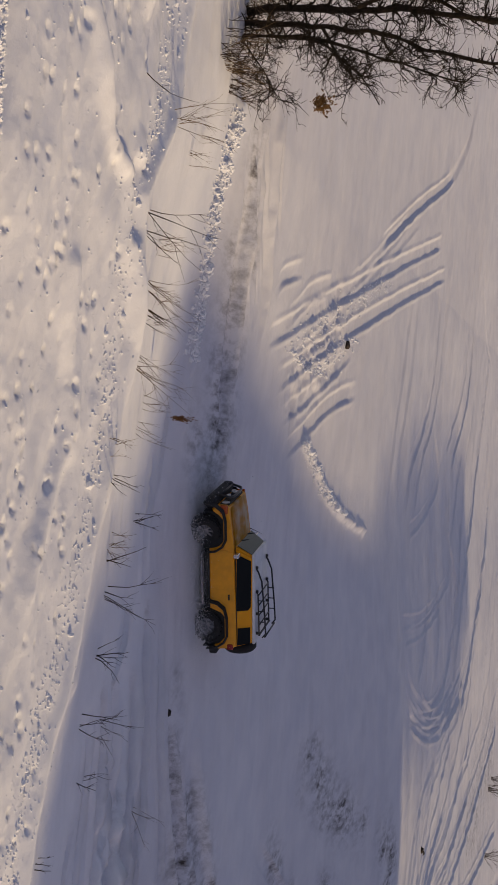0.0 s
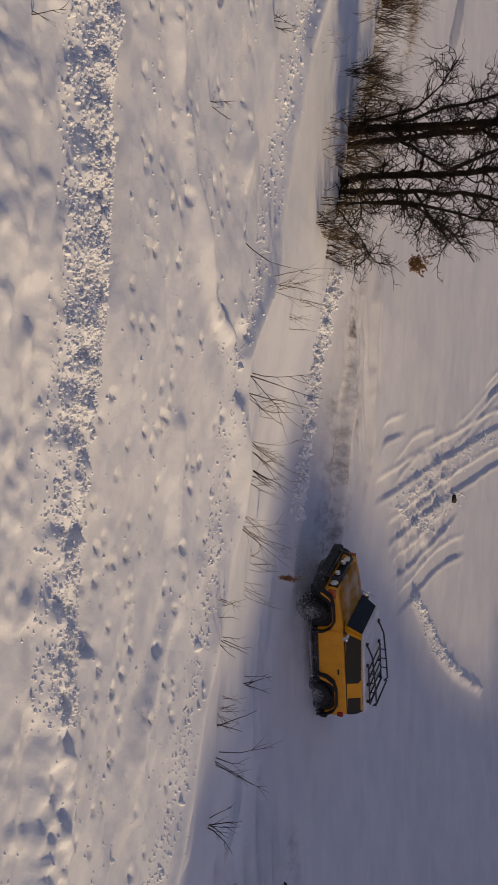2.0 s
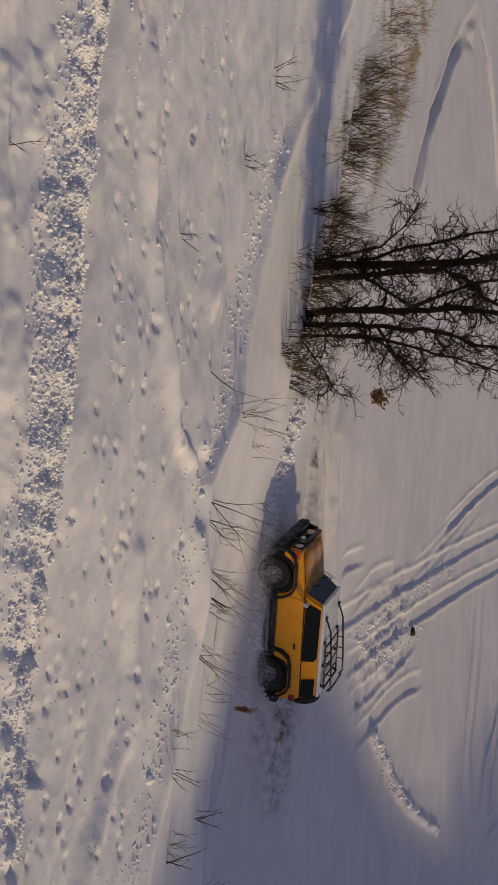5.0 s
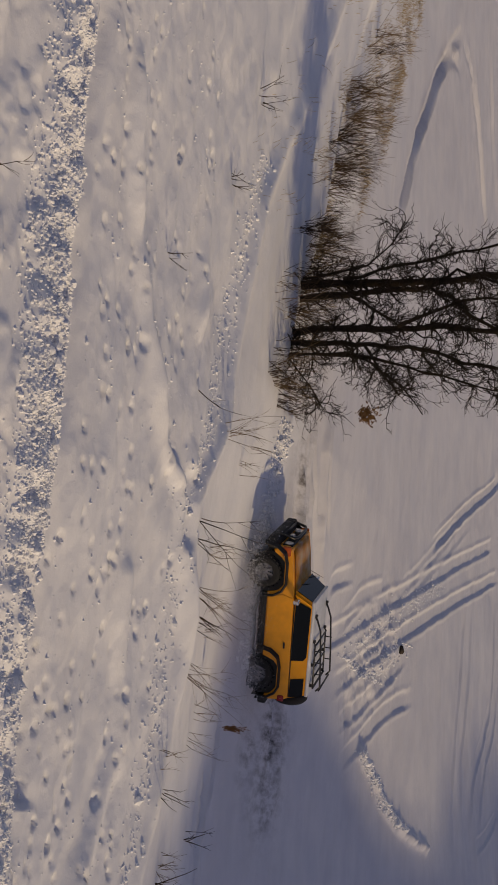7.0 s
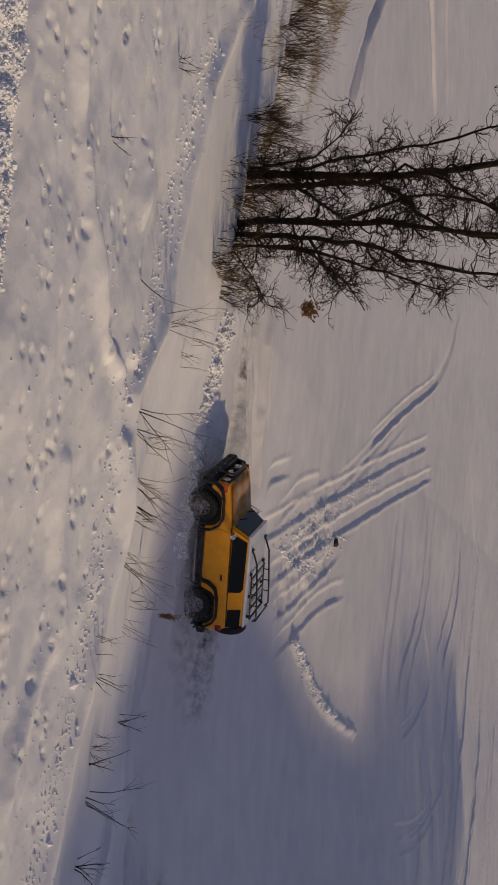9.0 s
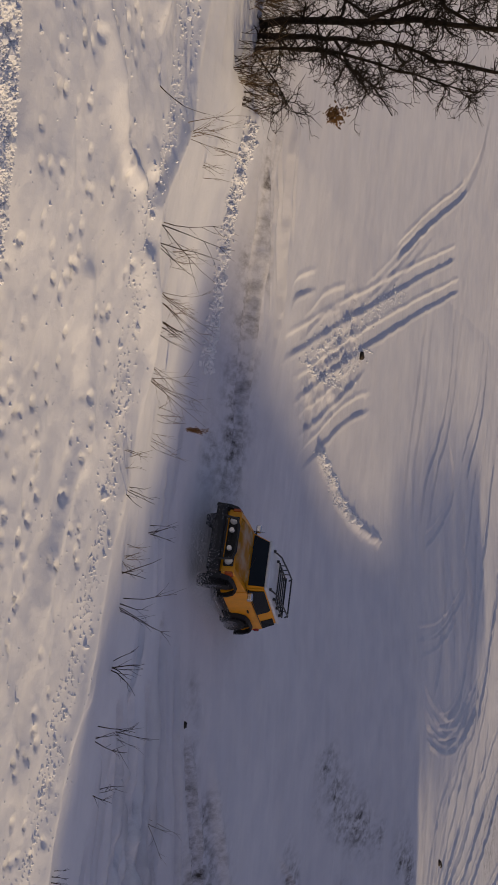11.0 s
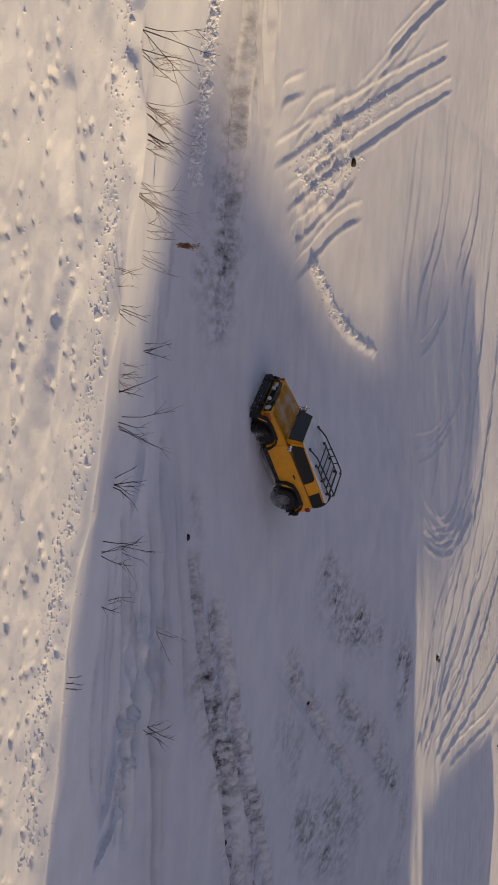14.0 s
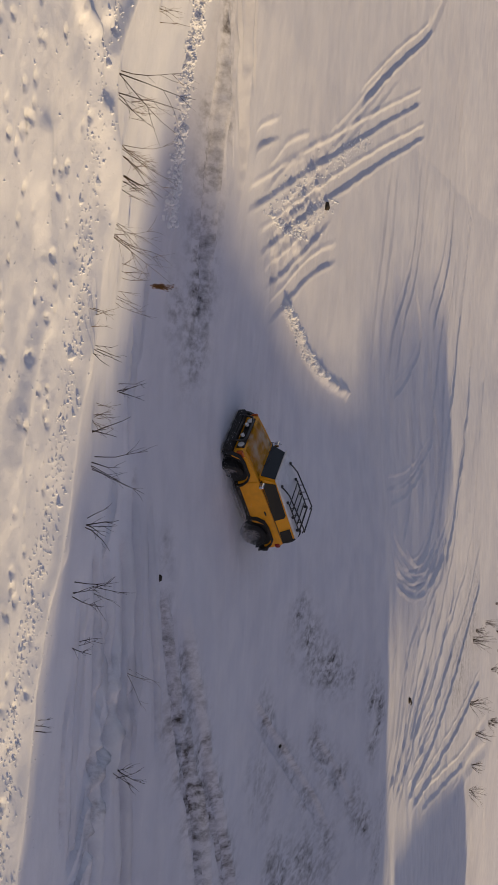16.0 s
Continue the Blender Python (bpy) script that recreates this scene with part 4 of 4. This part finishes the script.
def bare_tree(x, y, stems, seed, label):
    """Stems as lines of (across, height) with their first and last radius; 1 where they grow on as a tall crown."""
    rng = np.random.RandomState(seed)
    tree = tagged(new("bare_tree"), label, "tree", group="bare trees on the bank")
    tree.location = (x, y, ground_z(x, y))
    twigs = []

    def twiggy(bough, n, size):
        for q in range(n):
            j = rng.randint(1, len(bough) - 1)
            tw = limb(bough[j][0], side_way(bough, j, rng, rng.uniform(0.6, 1.3)), size * rng.uniform(0.4, 1.1), max(bough[j][1] * 0.55, 0.011), rng, 0.0, 0.3, 5)
            twigs.append(tw)
            for s in range(4):
                i = rng.randint(1, 6)
                twigs.append(limb(tw[i][0], side_way(tw, i, rng, rng.uniform(0.6, 1.3)), size * rng.uniform(0.15, 0.5), 0.0075, rng, 0.0, 0.28, 3))

    for pts, r0, r1, tall in stems:
        drift, line = rng.normal(0, 0.05), []
        pts = [(a, b) for a, b in pts]
        if pts[0][1] < 0.35:
            pts = [(pts[0][0] - 0.02, -0.45)] + pts
        n = len(pts) - 1
        for k in range(n):
            (ax, az), (bx, bz) = pts[k], pts[k + 1]
            for u in (0.0, 0.34, 0.67):
                f = (k + u) / n
                line.append((Vector((ax + (bx - ax) * u + rng.normal(0, 0.018), drift * (az + (bz - az) * u) + rng.normal(0, 0.02), az + (bz - az) * u)), 0.8 * (r0 + (r1 - r0) * f) * rng.uniform(0.88, 1.15)))
        line.append((Vector((pts[-1][0], drift * pts[-1][1], pts[-1][1])), r1))
        tubes("trunk" if r0 > 0.08 else "limb", [line], BARK, tree, "dark bare trunk with rough bark" if r0 > 0.08 else "", 8)
        runs = [line]
        if tall:
            top = limb(line[-1][0], line[-1][0] - line[-3][0], rng.uniform(2.2, 3.4), r1, rng, 0.0, 0.14, 9)
            tubes("limb", [top], BARK, tree, "", 7)
            runs.append(top)
        for run in runs:
            length = (run[-1][0] - run[0][0]).length
            for k in range(int(4 + 4.2 * length)):
                at = int(len(run) * rng.uniform(0.2, 0.97))
                r = max(run[at][1] * rng.uniform(0.28, 0.5), 0.014)
                bough = limb(run[at][0], side_way(run, at, rng, rng.uniform(0.55, 1.15)), rng.uniform(0.5, 1.25) * (0.6 + 6 * r), r, rng, 0.0, 0.36, 8)
                tubes("limb", [bough], BARK, tree, "", 5)
                twiggy(bough, 5, 0.66)
            twiggy(run, int(6 * length), 0.45)
    tagged(tubes("twigs", twigs, BARK, tree, "crooked dark twigs", 3), kind="stuff")
    return tree


bare_tree(-10.3, 23.9, [
    ([(-0.05, 0.05), (-0.06, 1.01), (-0.03, 2.06), (-0.02, 3.08), (-0.14, 4.07), (-0.22, 4.79)], 0.14, 0.08, 1),
    ([(0.29, -0.01), (0.27, 1.03), (0.22, 2.07), (0.22, 2.97), (0.44, 3.47), (0.92, 3.86), (1.28, 4.47)], 0.11, 0.04, 1),
    ([(0.29, 1.17), (0.67, 1.71), (1.03, 2.24)], 0.055, 0.03, 0),
    ([(-0.08, 1.01), (-0.27, 2.31), (-0.41, 3.32), (-0.55, 4.42)], 0.055, 0.03, 1),
    ([(-0.22, 0.26), (-0.43, 1.52), (-0.94, 2.02), (-1.4, 2.32)], 0.045, 0.014, 0),
    ([(0.22, 2.97), (-0.15, 3.58), (0.17, 4.32), (0.46, 4.81)], 0.05, 0.03, 1),
], 11, "tall bare tree with two dark trunks on the snowy bank")
bare_tree(-9.0, 23.5, [
    ([(-0.07, 0.08), (-0.08, 1.25), (-0.02, 2.4), (-0.05, 3.39), (0.07, 4.11), (0.18, 4.94)], 0.11, 0.06, 1),
    ([(0.23, 0.07), (0.25, 1.15), (0.39, 2.05), (0.45, 2.92), (0.78, 3.78), (1.01, 4.73)], 0.1, 0.04, 1),
    ([(0.47, 0.05), (0.52, 1.29), (0.83, 1.94), (1.37, 2.59), (2.0, 3.05)], 0.055, 0.012, 0),
    ([(0.62, -0.01), (1.16, 0.43), (1.82, 0.86)], 0.035, 0.01, 0),
    ([(0.33, 1.66), (0.97, 2.08), (1.49, 2.48)], 0.045, 0.012, 0),
    ([(-0.02, 2.4), (-0.33, 3.25), (-0.53, 4.1), (-0.43, 4.81)], 0.05, 0.03, 1),
    ([(0.49, 0.51), (0.65, 1.81), (1.03, 3.07), (1.41, 4.04), (1.56, 4.74)], 0.05, 0.02, 0),
], 23, "tall bare tree with crooked twigs over the track")


def leaf_clump(x, y, z):
    """A tangle of dead leaves caught in a bough."""
    rng = np.random.RandomState(4)
    verts, faces = [], []
    for k in range(260):
        c = Vector(rng.normal(0, 1, 3) * (0.085, 0.08, 0.1))
        u, v = Vector(rng.normal(0, 1, 3)).normalized() * 0.045, Vector(rng.normal(0, 1, 3)).normalized() * 0.028
        q = len(verts)
        verts += [c - u, c + v, c + u, c - v, c + Vector((0, 0, 0.012))]
        faces += [(q, q + 1, q + 4), (q + 1, q + 2, q + 4), (q + 2, q + 3, q + 4), (q + 3, q, q + 4)]
    return verts, faces


def shrub(x, y, tall, count, lean, seed, mat=TWIG, label="leafless brown shrub on the snowy bank", spread_by=0.35, thick=0.009, group="shrubs along the bank"):
    rng = np.random.RandomState(seed)
    ob = tagged(new("shrub"), label, "shrub", group=group)
    ob.location = (x, y, ground_z(x, y) - 0.05)
    for k in range(count):
        way = (lean[0] + rng.normal(0, spread_by), lean[1] + rng.normal(0, spread_by), 1)
        line = limb((rng.normal(0, 0.09), rng.normal(0, 0.09), 0), way, tall * rng.uniform(0.55, 1.1), thick * rng.uniform(0.6, 1.2), rng, 0.02, 0.1, 5)
        sprigs = [line]
        for q in range(rng.randint(2, 5)):
            j = rng.randint(1, 5)
            sprigs.append(limb(line[j][0], side_way(line, j, rng, rng.uniform(0.3, 0.8)), tall * rng.uniform(0.15, 0.4), thick * 0.45, rng, 0, 0.15, 3))
        tubes("stem", sprigs, mat, ob, "", 4)
    return ob


rng = np.random.RandomState(77)
for k in range(72):
    u = rng.uniform(0, 1)
    x = -22 + 15 * u ** 0.7
    y = np.interp(x, TOE_X, TOE_Y) * 0.6 + np.interp(x, EDGE_X, EDGE_Y) * 0.4 + rng.normal(0, 0.7)
    shrub(x, y, rng.uniform(0.7, 1.5), rng.randint(7, 15), (0.1, 0.05), 200 + k, TWIG if k % 3 else STALK)
for k in range(26):
    x = rng.uniform(-20, 4)
    y = np.interp(x, EDGE_X, EDGE_Y) * 0.62 + np.interp(x, TOE_X, TOE_Y) * 0.38 + rng.normal(0, 0.45)
    shrub(x, y, rng.uniform(0.5, 1.0), rng.randint(3, 7), (0.15, 0), 300 + k, STALK, "thin dry weed stalks poking out of the snow", 0.3, 0.006, "weeds on the bank")
for k in range(16):
    x, y = rng.uniform(-11.6, -7.2), rng.normal(0, 0.35)
    shrub(x, y + np.interp(x, [-11.6, -7.2], [24.1, 22.6]), rng.uniform(0.6, 1.3), rng.randint(7, 12), (0.1, 0.05), 350 + k, TWIG if k % 2 else STALK, "brown scrub at the foot of the bare trees", 0.42)
for k in range(14):
    shrub(26.5 + rng.uniform(-5, 8), 84 + rng.uniform(0, 26), rng.uniform(0.9, 1.8), rng.randint(8, 14), (0, 0), 400 + k, TWIG, "leafless brown shrub on the snow", 0.4, 0.02, "shrubs beyond the hollow")
# the forked branches and weeds that stand out one by one: place, height, stems, lean
for k, (x, y, tall, n, lx, mat) in enumerate((
        (-4.05, 19.3, 2.1, 3, 0.55, TWIG), (-3.6, 19.4, 1.3, 3, 0.75, TWIG), (-5.8, 19.9, 1.2, 8, -0.25, STALK), (-2.8, 20.3, 1.2, 9, 0.5, STALK), (-2.3, 20.5, 1.0, 6, 0.5, TWIG), (-1.3, 20.3, 1.3, 10, 0.4, STALK),
        (0.3, 19.1, 0.6, 4, 0.1, STALK), (0.9, 19.2, 0.6, 4, 0.3, TWIG), (2.5, 20.1, 0.8, 2, 0.05, TWIG), (3.0, 20.3, 1.1, 5, 0.3, TWIG), (4.2, 20.2, 0.9, 5, 0.1, TWIG), (5.4, 19.9, 0.9, 4, 0.1, TWIG),
        (5.6, 21.1, 0.9, 5, 0.05, TWIG), (6.6, 20.2, 0.7, 3, -0.2, TWIG), (10.0, 22.7, 0.9, 5, 0.2, TWIG), (7.9, 23.2, 0.8, 3, 0.05, STALK), (7.4, 18.0, 0.35, 3, 0.1, TWIG), (1.8, 22.3, 0.7, 4, 0.05, TWIG),
        (-8.1, 17.0, 0.6, 2, 0.5, TWIG), (-6.2, 18.7, 0.9, 1, 0.7, TWIG), (-7.0, 11.7, 0.7, 2, 0.5, TWIG), (-10.6, 19.3, 0.6, 6, 0.3, TWIG), (-13.0, 20.3, 0.9, 6, 0.1, TWIG))):
    shrub(x, y, tall, n, (lx, 0.05), 500 + k, mat, "bare forked branch sticking out of the snow" if mat is TWIG else "dry weed stalks bent over the snow", 0.28, 0.011 if mat is TWIG else 0.007, "single stalks in the snow")

seed_head = shrub(-0.5, 22.0, 0.95, 2, (0.15, 0), 640, STALK, "dry reed with a brown seed head", 0.05, 0.008, "single stalks in the snow")
v, f = leaf_clump(0, 0, 0)
part_data("seed_head", mesh_of("seed_head", [(0.15 + a[0] * 0.3, a[1] * 0.3, 0.85 + a[2] * 1.1) for a in v], f, LEAF), seed_head, "brown seed head")
nest = tagged(new("dead_leaf_clump", mesh_of("dead_leaf_clump", v, f, LEAF)), "clump of dead brown leaves caught in twigs", "leaves", kind="stuff")
nest.location = (-7.05, 23.4, 3.01)


def grass_strip():
    rng = np.random.RandomState(9)
    lines = []
    for k in range(6500):
        x = -28 + 17 * rng.beta(1.2, 1.1)
        y = np.interp(x, TOE_X, TOE_Y) - abs(rng.normal(0, 2.6)) + 0.7
        if lattice(np.array([x * 1.1]), np.array([y * 1.1]), 71)[0] < 0.4:
            continue
        z = ground_z(x, y) - 0.02
        tall = rng.uniform(0.06, 0.26)
        lx, ly = rng.normal(0, 0.5), rng.normal(0, 0.35)
        lines.append([((x, y, z), 0.005), ((x + lx * tall * 0.5, y + ly * tall * 0.5, z + tall * 0.7), 0.004), ((x + lx * tall, y + ly * tall, z + tall * 0.95), 0.0015)])
    v, f = tube_data(lines, 3)
    return tagged(new("dry_grass", mesh_of("dry_grass", v, f, GRASS)), "tan dry grass along the foot of the bank", "grass", kind="stuff")


grass_strip()


# ---- loose snow ----
def clods(name, label, count, place, size, seed):
    rng = np.random.RandomState(seed)
    base = bmesh.new()
    bmesh.ops.create_icosphere(base, subdivisions=1, radius=1.0)
    bv = np.array([v.co[:] for v in base.verts])
    bf = np.array([[v.index for v in f.verts] for f in base.faces])
    base.free()
    verts, faces = [], []
    for k in range(count):
        x, y = place(rng)
        r = size * rng.lognormal(0, 0.45)
        s = bv * (1 + rng.uniform(-0.3, 0.3, (len(bv), 1))) * r * rng.uniform(0.6, 1.2, 3)
        faces += [tuple(int(i) for i in t) for t in bf + 12 * k]
        verts += list(s + (x, y, ground_z(x, y) + r * 0.25))
    return tagged(new(name, mesh_of(name, verts, faces, CLOD)), label, "snow", kind="stuff")


def on_line(pts, wide):
    pts = np.array(pts)

    def place(rng):
        i = rng.randint(len(pts) - 1)
        return tuple(pts[i] + (pts[i + 1] - pts[i]) * rng.rand() + (0, rng.normal(0, wide)))
    return place


clods("berm_clods", "broken snow clods on the ploughed berm", 9500, on_line(BERM[1:-1], 0.3), 0.017, 1)
clods("track_clods", "crumbled snow along the track", 1500, on_line([(-7.3, 24.7), (-6.0, 24.5), (-4.7, 24.4), (-2.9, 24.6), (-1.7, 24.7)], 0.2), 0.025, 2)
clods("crest_clods", "crumbled snow along a turning track", 700, on_line([(-0.2, 35.4), (0.6, 36.9), (1.5, 38.5), (2.2, 40.3)], 0.3), 0.03, 3)
clods("rut_clods", "crumbled snow beside the ruts", 900, on_line([(-6.8, 46.0), (-4.5, 37.8), (-2.7, 33.0), (-2.3, 35.9), (-3.9, 39.6)], 0.8), 0.025, 4)
clods("field_crumbs", "crumbs of snow scattered over the field", 1500, lambda r: (r.uniform(-13, 10), r.uniform(13, 18.5)), 0.011, 5)
clods("lip_crumbs", "crumbled snow along the edge of the field", 1500, on_line([(q, np.interp(q, EDGE_X, EDGE_Y) - 0.75) for q in range(-12, 11)], 0.22), 0.017, 6)


def earth_lumps():
    rng = np.random.RandomState(12)
    for x, y, r in ((-3.6, 39.4, 0.16), (18.4, 56.0, 0.16), (18.7, 56.6, 0.14), (6.2, 24.9, 0.09), (13.7, 28.1, 0.1), (15.2, 28.2, 0.1), (11.4, 26.6, 0.08), (14.3, 36.8, 0.07), (15.2, 30.3, 0.09)):
        bm = bmesh.new()
        bmesh.ops.create_icosphere(bm, subdivisions=2, radius=r)
        for v in bm.verts:
            v.co *= 1 + rng.uniform(-0.22, 0.22)
            v.co.z *= 0.6
        me = bpy.data.meshes.new("earth_lump")
        bm.to_mesh(me)
        bm.free()
        me.materials.append(EARTH)
        ob = tagged(new("earth_lump", me), "dark lump of frozen earth on the snow", "earth", group="earth lumps")
        ob.location = (x, y, ground_z(x, y) + 0.02)


earth_lumps()


# ---- out of view: added blocks and trees, shaped to cast the hollow's shade ----
def block(name, label, x0, x1, tops):
    """An unseen shade caster built as a building, its roofline given as (y, z) from one end to the other."""
    thing = tagged(new(name), label, "building")
    bm = bmesh.new()
    line = [(tops[0][0], -1.0)] + list(tops) + [(tops[-1][0], -1.0)]
    a, b = [bm.verts.new((x0, y, z)) for y, z in line], [bm.verts.new((x1, y, z)) for y, z in line]
    bm.faces.new(a)
    bm.faces.new(b[::-1])
    for k in range(len(line)):
        j = (k + 1) % len(line)
        bm.faces.new((a[k], b[k], b[j], a[j]))
    part("wall", bm, WALL, thing)
    for (ya, za), (yb, zb) in zip(tops, tops[1:]):
        if yb <= ya:
            continue
        part("roof", plate([(x0, ya, za + 0.004), (x1, ya, za + 0.004), (x1, yb, zb + 0.004), (x0, yb, zb + 0.004)], 0.08), ROOF, thing)
    return thing


# rooflines worked back along the sun's way from the wanted shade edge
block("shade_caster_block", "added unseen block whose stepped roofline shapes the hollow's shade", 60.0, 70.0,
      [(18.2, 18.6), (24.2, 24.6), (25.4, 26.1), (26.3, 26.9), (29.2, 26.9), (30.6, 27.8), (31.0, 28.7), (31.5, 29.7), (37.9, 28.3), (40.4, 27.8), (43.1, 27.0), (45.8, 26.6), (50.1, 26.5), (52.6, 26.6), (54.5, 24.2), (55.5, 23.3), (54.7, 22.2), (53.7, 20.2), (50.9, 19.4), (49.2, 17.7)])
block("low_shade_caster", "added unseen lower block that casts the outlying shade", 60.5, 69.0, [(56.3, 16.7), (56.6, 18.7), (63.2, 18.3), (83.9, 16.1), (88.2, 12.7)])


def shade_tree(x, y, low, high, wide, seed):
    """An unseen tree added for its shade: tall, leafless, with a close crown of twigs."""
    rng = np.random.RandomState(seed)
    tree = tagged(new("shade_caster_tree"), "added unseen tree whose dense twiggy crown casts part shade", "tree", group="tall trees behind the hollow")
    base = ground_z(x, y) - 0.2
    tree.location = (x, y, base)
    stem = limb((0, 0, 0), (0, 0, 1), high - base, 0.3, rng, -0.03, 0.02, 12)
    tubes("trunk", [stem], BARK, tree, "", 8)
    lines = []
    for k in range(900):
        c = Vector((rng.normal(0, 1.0), rng.uniform(-wide, wide), rng.uniform(low, high) - base))
        lines.append(limb(c, rng.normal(0, 1, 3), rng.uniform(0.8, 1.8), 0.045, rng, 0, 0.3, 4))
    tagged(tubes("crown", lines, BARK, tree, "dense twigs", 3), kind="stuff")


# added crowns, set at the heights that fill the part shade past the block
for k, (y, low, high) in enumerate([(55.1, 24.1, 27.4), (59.2, 23.5, 28.0), (63.3, 23.0, 28.2), (67.4, 23.2, 28.3), (71.5, 23.3, 28.3), (75.6, 25.2, 27.8)]):
    shade_tree(61.0, y, low, high, 2.5, 800 + k)


# ---- flying powder ----
def spray(name, label, parts, seed):
    """Clouds of tiny flakes: centre, spread, count, size."""
    rng = np.random.RandomState(seed)
    blocks = []
    for centre, wide, n, size in parts:
        c = np.array(centre) + rng.normal(0, 1, (n, 3)) * wide
        c[:, 2] = np.abs(c[:, 2])
        d = rng.normal(0, 1, (n, 4, 3))
        d /= np.linalg.norm(d, axis=2, keepdims=True)
        blocks.append((c[:, None] + d * size * rng.lognormal(0, 0.4, (n, 1, 1))).reshape(-1, 3))
    v = np.concatenate(blocks)
    q = np.arange(0, len(v), 4)[:, None, None]
    f = (q + np.array([[0, 1, 2], [0, 2, 3], [0, 3, 1], [1, 3, 2]])).reshape(-1, 3)
    me = bpy.data.meshes.new(name)
    me.from_pydata(v.tolist(), [], f.tolist())
    me.materials.append(POWDER)
    return tagged(new(name, me), label, "snow", kind="stuff")


SPRAY = spray("powder_spray", "fine powder snow thrown up by the wheels", [
    ((1.0, 1.05, 0.25), (0.45, 0.2, 0.16), 14000, 0.0058), ((-0.2, 1.15, 0.2), (0.6, 0.25, 0.2), 20000, 0.0058), ((-1.4, 1.1, 0.25), (0.45, 0.25, 0.2), 19000, 0.0058),
    ((2.15, 0.3, 0.4), (0.3, 0.6, 0.2), 7000, 0.0058), ((-2.3, 0.3, 0.35), (0.5, 0.7, 0.25), 8000, 0.0058), ((1.3, -1.0, 0.5), (0.4, 0.3, 0.3), 7000, 0.0058)], 31)


def car_pose(row):
    t, x, y, turn, roll, pitch = row
    return pose(x, y, float(rise(x, y)) - 0.265, roll, pitch, turn)


def motions():
    walk(car, [(r[0], car_pose(r)) for r in CAR_ROWS])
    walk(SPRAY, [(r[0], car_pose(r)) for r in CAR_ROWS])
    # the wheels: the front pair steers, all roll with the way gone
    times = [r[0] for r in CAR_ROWS]
    xs, ys, turns = ([r[k] for r in CAR_ROWS] for k in (1, 2, 3))
    for k, hub in enumerate(WHEELS):
        home = hub.location.copy()
        rows, angle, last = [], 0.0, None
        for i in range(81):
            t = i * 0.2
            p = (np.interp(t, times, xs), np.interp(t, times, ys))
            h = radians(float(np.interp(t, times, turns)))
            if last:
                angle += math.degrees(((p[0] - last[0]) * math.cos(h) + (p[1] - last[1]) * math.sin(h)) / 0.366) + 12
            steer = float(np.interp(t, [0, 2, 4, 8.2, 10.3, 11.5, 13, 16], [22, 14, 6, 4, 20, 10, 24, 24])) if k < 2 else 0
            rows.append((t, Matrix.Translation(home) @ pose(0, 0, 0, 0, 0, steer) @ pose(0, 0, 0, 0, angle % 360, 0)))
            last = p
        walk(hub, rows)


motions()
